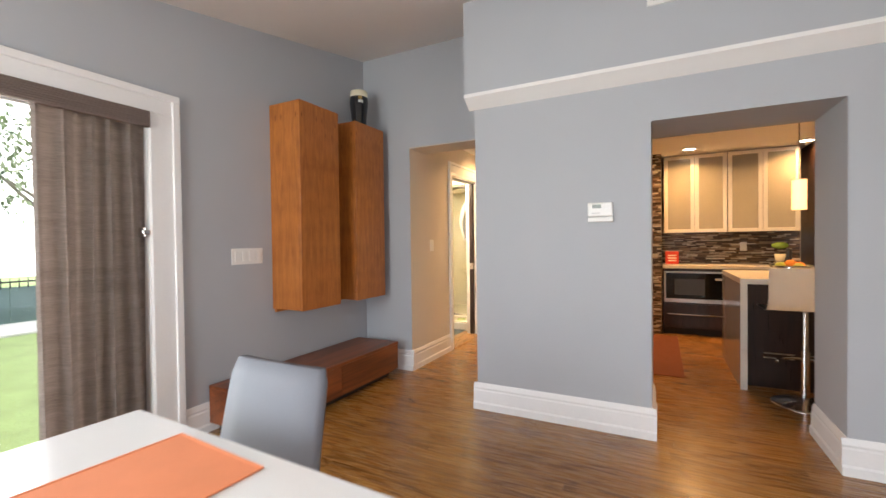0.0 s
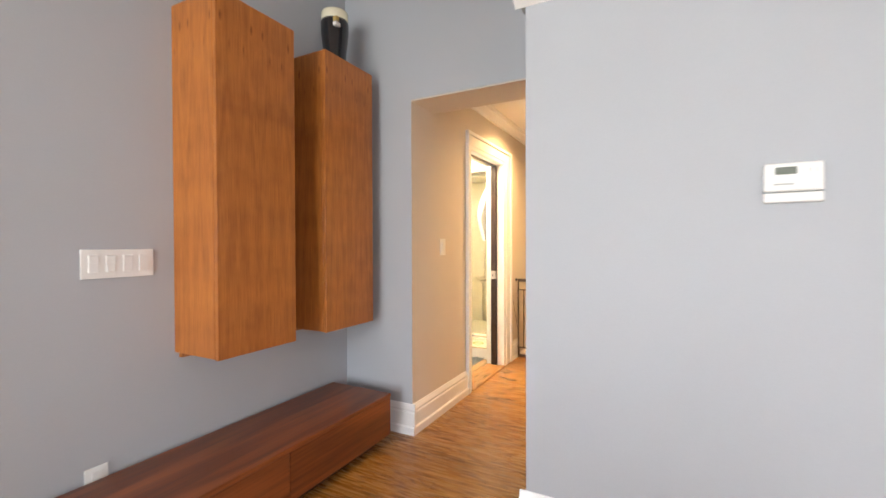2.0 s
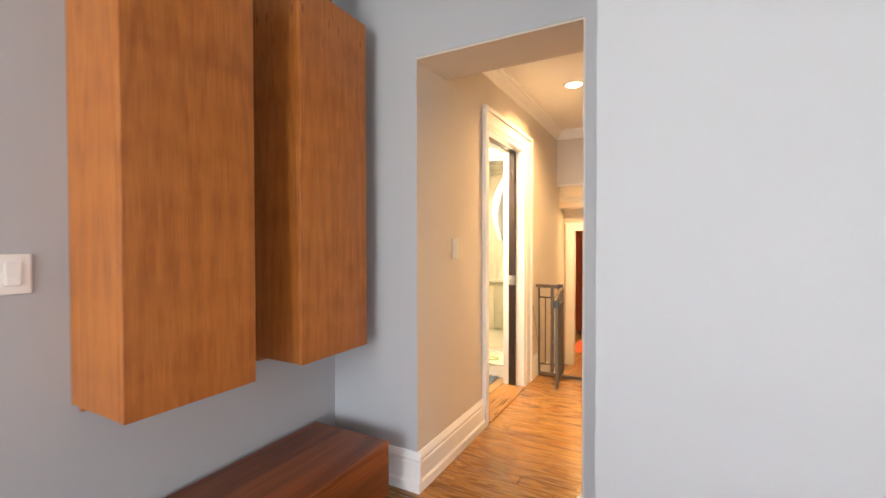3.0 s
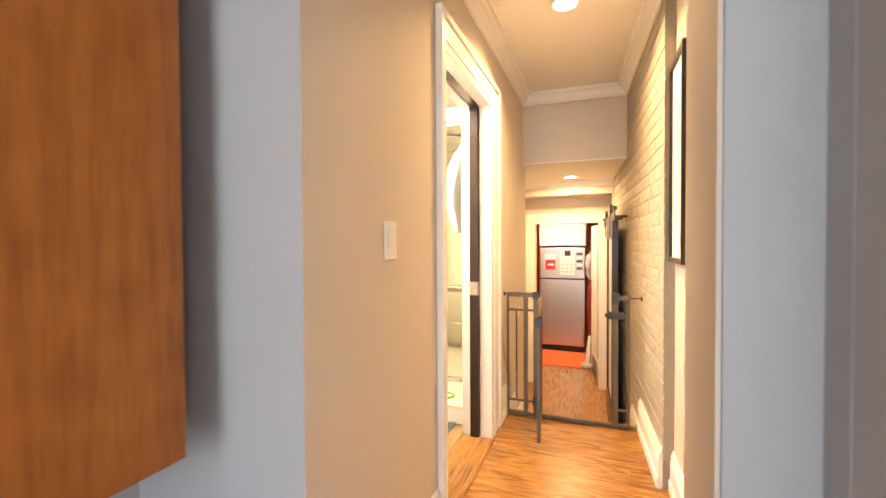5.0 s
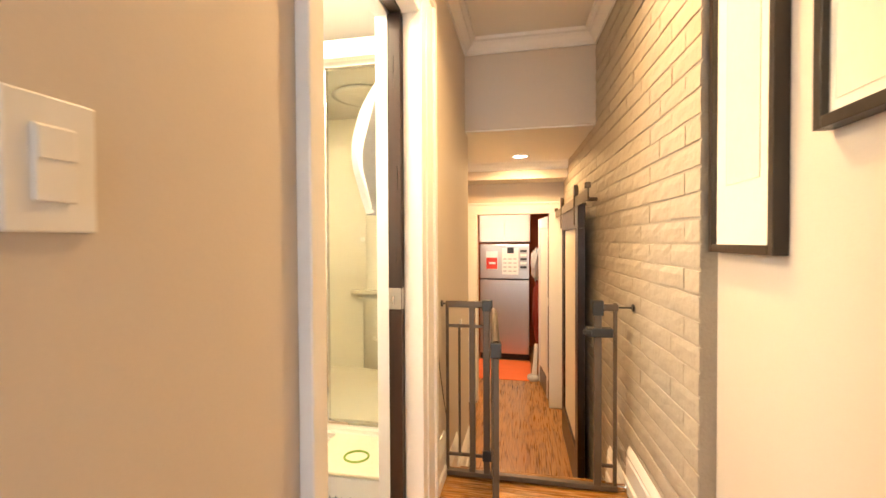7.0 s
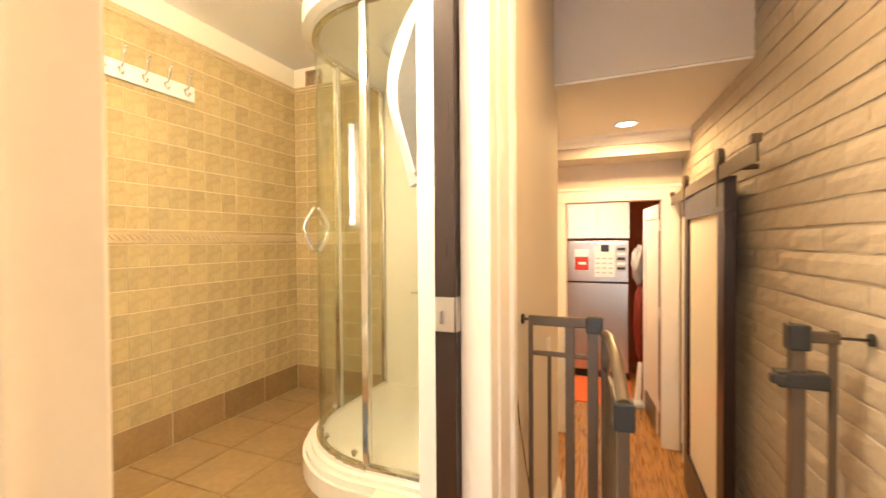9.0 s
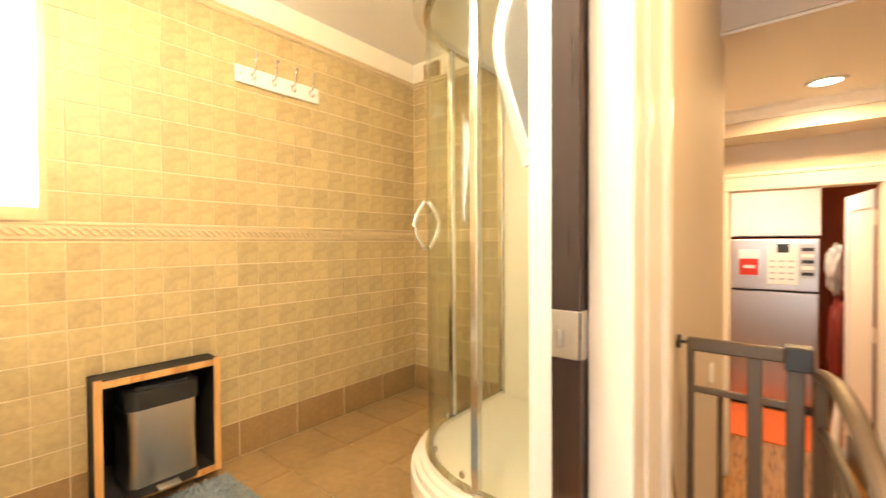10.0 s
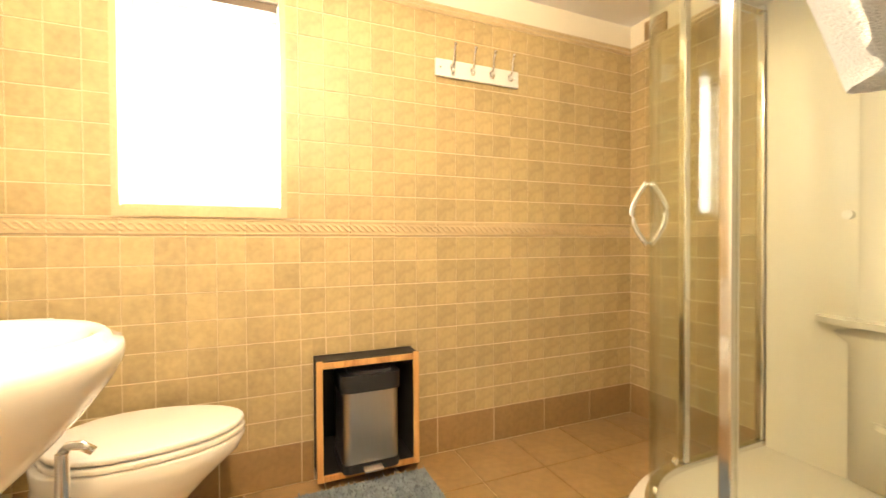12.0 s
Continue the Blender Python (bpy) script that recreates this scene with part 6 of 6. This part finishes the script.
def joined(name, items, material, parent):
    """Many placed copies of meshes in one part."""
    vv, ff = [], []
    for me, m in items:
        k = len(vv)
        vv += [m @ v.co for v in me.vertices]
        ff += [tuple(k + i for i in p.vertices) for p in me.polygons]
    me = bpy.data.meshes.new(name)
    me.from_pydata(vv, [], ff)
    me.materials.append(material)
    o = part(name, me, None, parent)
    o["kind"] = "stuff"
    return o


# wall tiles: outer wall faces +x, end wall faces -y
TO_X = Matrix(((0, 0, 1, 0), (1, 0, 0, 0), (0, 1, 0, 0), (0, 0, 0, 1)))
TO_Y = Matrix(((1, 0, 0, 0), (0, 0, -1, 0), (0, 1, 0, 0), (0, 0, 0, 1)))
ROWS = [0.19 + 0.11 * i for i in range(8)]
UP = [1.145 + 0.1117 * i for i in range(9)]
grout_w = struct("wall_tiles_outer", boxes((BX - 0.011, BX - 0.0012, BY0, 3.80, 0.01, 2.19), (BX - 0.011, BX - 0.0012, 4.352, NY0, 0.01, 2.19), (BX - 0.011, BX - 0.0012, NY1, BY, 0.01, 2.19),
                                          (BX - 0.011, BX - 0.0012, 3.80, 4.352, 0.01, 1.185), (BX - 0.011, BX - 0.0012, NY0, NY1, NZ1, 2.19), (BX - 0.011, BX - 0.0012, 3.80, 4.352, 2.05, 2.19)),
                 M_GROUT, "sandstone tiled bathroom wall with pale grout", "wall tiles")
grout_e = struct("wall_tiles_end", box(BX - 0.004, -1.9, BY + 0.0012, BY + 0.0115, 0.01, 2.19), M_GROUT, "sandstone tiled end wall with pale grout", "wall tiles")
W = 0.105
tile_lo = plate_mesh("tile", W - 0.0022, 0.106, 0.006, 0.0012, M_TILE)
tile_hi = plate_mesh("tile", W - 0.0022, 0.1077, 0.006, 0.0012, M_TILE)
base_t = plate_mesh("skirting_tile", 0.311, 0.172, 0.006, 0.0012, M_BASET)
border_t = plate_mesh("border_tile", 0.206, 0.071, 0.008, 0.003, M_BORDER)
rest_o, rest_e = [], []


for i in range(28):
    y = BY - W * (i + 0.5)
    for zs, me, h in ((ROWS, tile_lo, 0.11), (UP, tile_hi, 0.1117)):
        for z in zs:
            zc = z + h / 2
            holes = [q for q in ((3.776, 4.376, 1.147, 2.06), (NY0 - 0.003, NY1 + 0.003, -1, NZ1 + 0.003))
                     if q[0] < y + W / 2 and q[1] > y - W / 2 and q[2] < z + h and q[3] > z]
            if holes:
                q = holes[0]
                a0, a1, b0, b1 = y - W / 2 + 0.002, y + W / 2 - 0.002, z + 0.002, z + h - 0.002
                for r in ((a0, min(a1, q[0]), b0, b1), (max(a0, q[1]), a1, b0, b1), (max(a0, q[0]), min(a1, q[1]), max(b0, q[3]), b1)):
                    if r[1] - r[0] > 0.006 and r[3] - r[2] > 0.006:
                        part("cut_tile", box(BX - 0.005, BX + 0.001, *r), M_TILE, grout_w)
                continue
            m = Matrix.Translation((BX - 0.005, y, zc)) @ TO_X
            if i < 18:
                lay("tile", me, grout_w, m)
            else:
                rest_o.append((me, m))
for i in range(16):
    x = BX + W * (i + 0.5)
    for zs, me, h in ((ROWS, tile_lo, 0.11), (UP, tile_hi, 0.1117)):
        for z in zs:
            m = Matrix.Translation((x, BY + 0.005, z + h / 2)) @ TO_Y
            if i < 8:
                lay("tile", me, grout_e, m)
            else:
                rest_e.append((me, m))
joined("tile_run", rest_o, M_TILE_J, grout_w)
joined("tile_run", rest_e, M_TILE_J, grout_e)
for i in range(9):
    y = BY - 0.315 * (i + 0.5)
    if not NY0 - 0.12 < y < NY1 + 0.12:
        lay("skirting_tile", base_t, grout_w, Matrix.Translation((BX - 0.005, y, 0.102)) @ TO_X)
    if i < 5:
        lay("skirting_tile", base_t, grout_e, Matrix.Translation((BX + 0.315 * (i + 0.5), BY + 0.005, 0.102)) @ TO_Y)
bm = boxes((BX - 0.005, BX + 0.001, 4.428, NY0 - 0.002, 0.016, 0.188), (BX - 0.005, BX + 0.001, NY1 + 0.002, 5.055, 0.016, 0.188))
part("cut_tile", bm, M_BASET, grout_w)
for i in range(14):
    lay("border_tile", border_t, grout_w, Matrix.Translation((BX - 0.005, BY - 0.21 * (i + 0.5), 1.1075)) @ TO_X)
    if i < 8:
        lay("border_tile", border_t, grout_e, Matrix.Translation((BX + 0.21 * (i + 0.5), BY + 0.005, 1.1075)) @ TO_Y)
# rope relief on the border
for phase in (0.0, 3.1416):
    pts = [(BX + 0.002 + 0.004 * math.cos(k * 0.7 + phase), BY - 0.01 - k * 0.0066, 1.1075 + 0.012 * math.sin(k * 0.7 + phase)) for k in range(430)]
    part("rope_relief", tube(pts, 0.0055, 5), M_BORDER, grout_w, smooth=True)
for dz in (-0.027, 0.027):
    part("border_bead", tube([(BX + 0.002, BY - 0.002, 1.1075 + dz), (BX + 0.002, BY0, 1.1075 + dz)], 0.004, 6), M_BORDER, grout_w, smooth=True)
CAP = [(0, 0), (0.010, 0), (0.016, 0.012), (0.010, 0.022), (0.014, 0.034), (0.006, 0.045), (0, 0.045)]
struct("trim_tile_cap", extrude_profile(CAP, (BX - 0.004, BY0, 2.150), (BX - 0.004, BY, 2.150), (1, 0, 0)), M_BORDER, "moulded tile cap along the wall top", "trim")
struct("trim_tile_cap_end", extrude_profile(CAP, (BX, BY + 0.004, 2.150), (-1.9, BY + 0.004, 2.150), (0, -1, 0)), M_BORDER, "moulded tile cap along the end wall", "trim")

# bathroom floor tiles
floor_b = bpy.data.objects["floor_bath"]
ft = plate_mesh("floor_tile", 0.310, 0.310, 0.007, 0.002, M_FLOORT)
for i in range(6):
    for j in range(10):
        x, y = BX + 0.315 * (i + 0.5), 6.09 + 0.1575 - 0.315 * j
        if y < BY0 + 0.1:
            continue
        if x + 0.155 > -1.9:
            continue
        lay("floor_tile", ft, floor_b, Matrix.Translation((x, y, 0.009)))
part("cut_tile_strip", boxes(*[(BX + 0.315 * 5 + 0.0025, -1.902, 6.09 - 0.315 * j + 0.0025, 6.09 - 0.315 * j + 0.3125, 0.009, 0.016) for j in range(0, 9)]), M_FLOORT, floor_b)

# painted bricks
wb = struct("wall_brick", prism([(brick_x(4.6) + 0.0005, 4.60), (brick_x(7.5) + 0.0005, 7.5), (-0.6, 7.5), (-0.6, 4.60)], -0.6, HCZ), M_MORTAR, "rough brick wall painted beige", "wall")
rng = random.Random(8)
bricks = [block_mesh("brick", 0.2150, 0.0655, 0.012, 0.0025, M_BRICK, 0.0012, rng, 2) for _ in range(6)]
halves = [block_mesh("brick", 0.102, 0.065, 0.012, 0.0025, M_BRICK, 0.0012, rng, 1) for _ in range(3)]
tilt = Matrix.Rotation(math.atan(-SLOPE), 4, 'Z')
TO_NX = Matrix(((0, 0, -1, 0), (-1, 0, 0, 0), (0, 1, 0, 0), (0, 0, 0, 1)))
far = []
count = 0
for j in range(39):
    z = -0.55 + 0.0755 * (j + 0.5)
    s = 4.603 + (0.0 if j % 2 else 0.108)
    if j % 2 == 0:
        far_half = rng.choice(halves)
        far.append((far_half, Matrix.Translation((brick_x(4.652) + 0.006, 4.652, z)) @ tilt @ TO_NX))
    while s + 0.206 < 7.5:
        yc = s + 0.103 + rng.uniform(-0.003, 0.003)
        x = brick_x(yc) + 0.006 + rng.uniform(-0.0015, 0.0015)
        m = Matrix.Translation((x, yc, z + rng.uniform(-0.002, 0.002))) @ tilt @ Matrix.Rotation(rng.uniform(-0.003, 0.003), 4, 'X') @ TO_NX
        me = rng.choice(bricks)
        if z > 0.12 and yc < 6.7 and count < 300 and z < 2.4:
            lay("brick", me, wb, m)
            count += 1
        else:
            far.append((me, m))
        s += 0.216
joined("brick_run", far, mat("painted_brick_run", (0.41, 0.365, 0.30), 0.6, var=0.07, scale=9, fine=70, bump=0.3, rand=0.04, island=True, bump_scale=45), wb)

# oak boards across the living room and hall
fl = bpy.data.objects["floor_base"]
rng = random.Random(21)
BW = 0.083
lengths = [0.9, 1.3, 1.7]
boards = {L: plate_mesh("board", L - 0.0012, BW - 0.0012, 0.012, 0.0008, M_OAK) for L in lengths}
rest = []


def run(x0, x1, y, near):
    x = x0 - rng.uniform(0, 0.8)
    while x < x1:
        L = rng.choice(lengths)
        a, b = max(x, x0), min(x + L, x1)
        if b - a > 0.02:
            me = boards[L]
            m = Matrix.Translation(((a + b) / 2, y, -0.012)) @ Matrix.Diagonal(((b - a) / L, 1, 1, 1))
            if near:
                lay("board", me, fl, m)
            else:
                rest.append((me, m))
        x += L


n = int((5.25 + 3.1) / BW)
for k in range(n):
    y = 5.232 - BW * (k + 0.5)
    if y > OPY + 0.0:
        run(-1.90 if y < 3.99 or y > 4.88 else HL + 0.0, -0.5, y, True)
        run(-0.49, 3.1, y, False)
    elif y > THY:
        run(LW, -0.5, y, True)
        run(-0.49, 3.1, y, y < 3.06)
    else:
        run(LW - 0.2, 3.1, y, y > 0.2)
for k in range(16):
    run(-0.5, 3.1, 5.232 + BW * (k + 0.5), False)
joined("board_run", rest, M_OAK, fl)
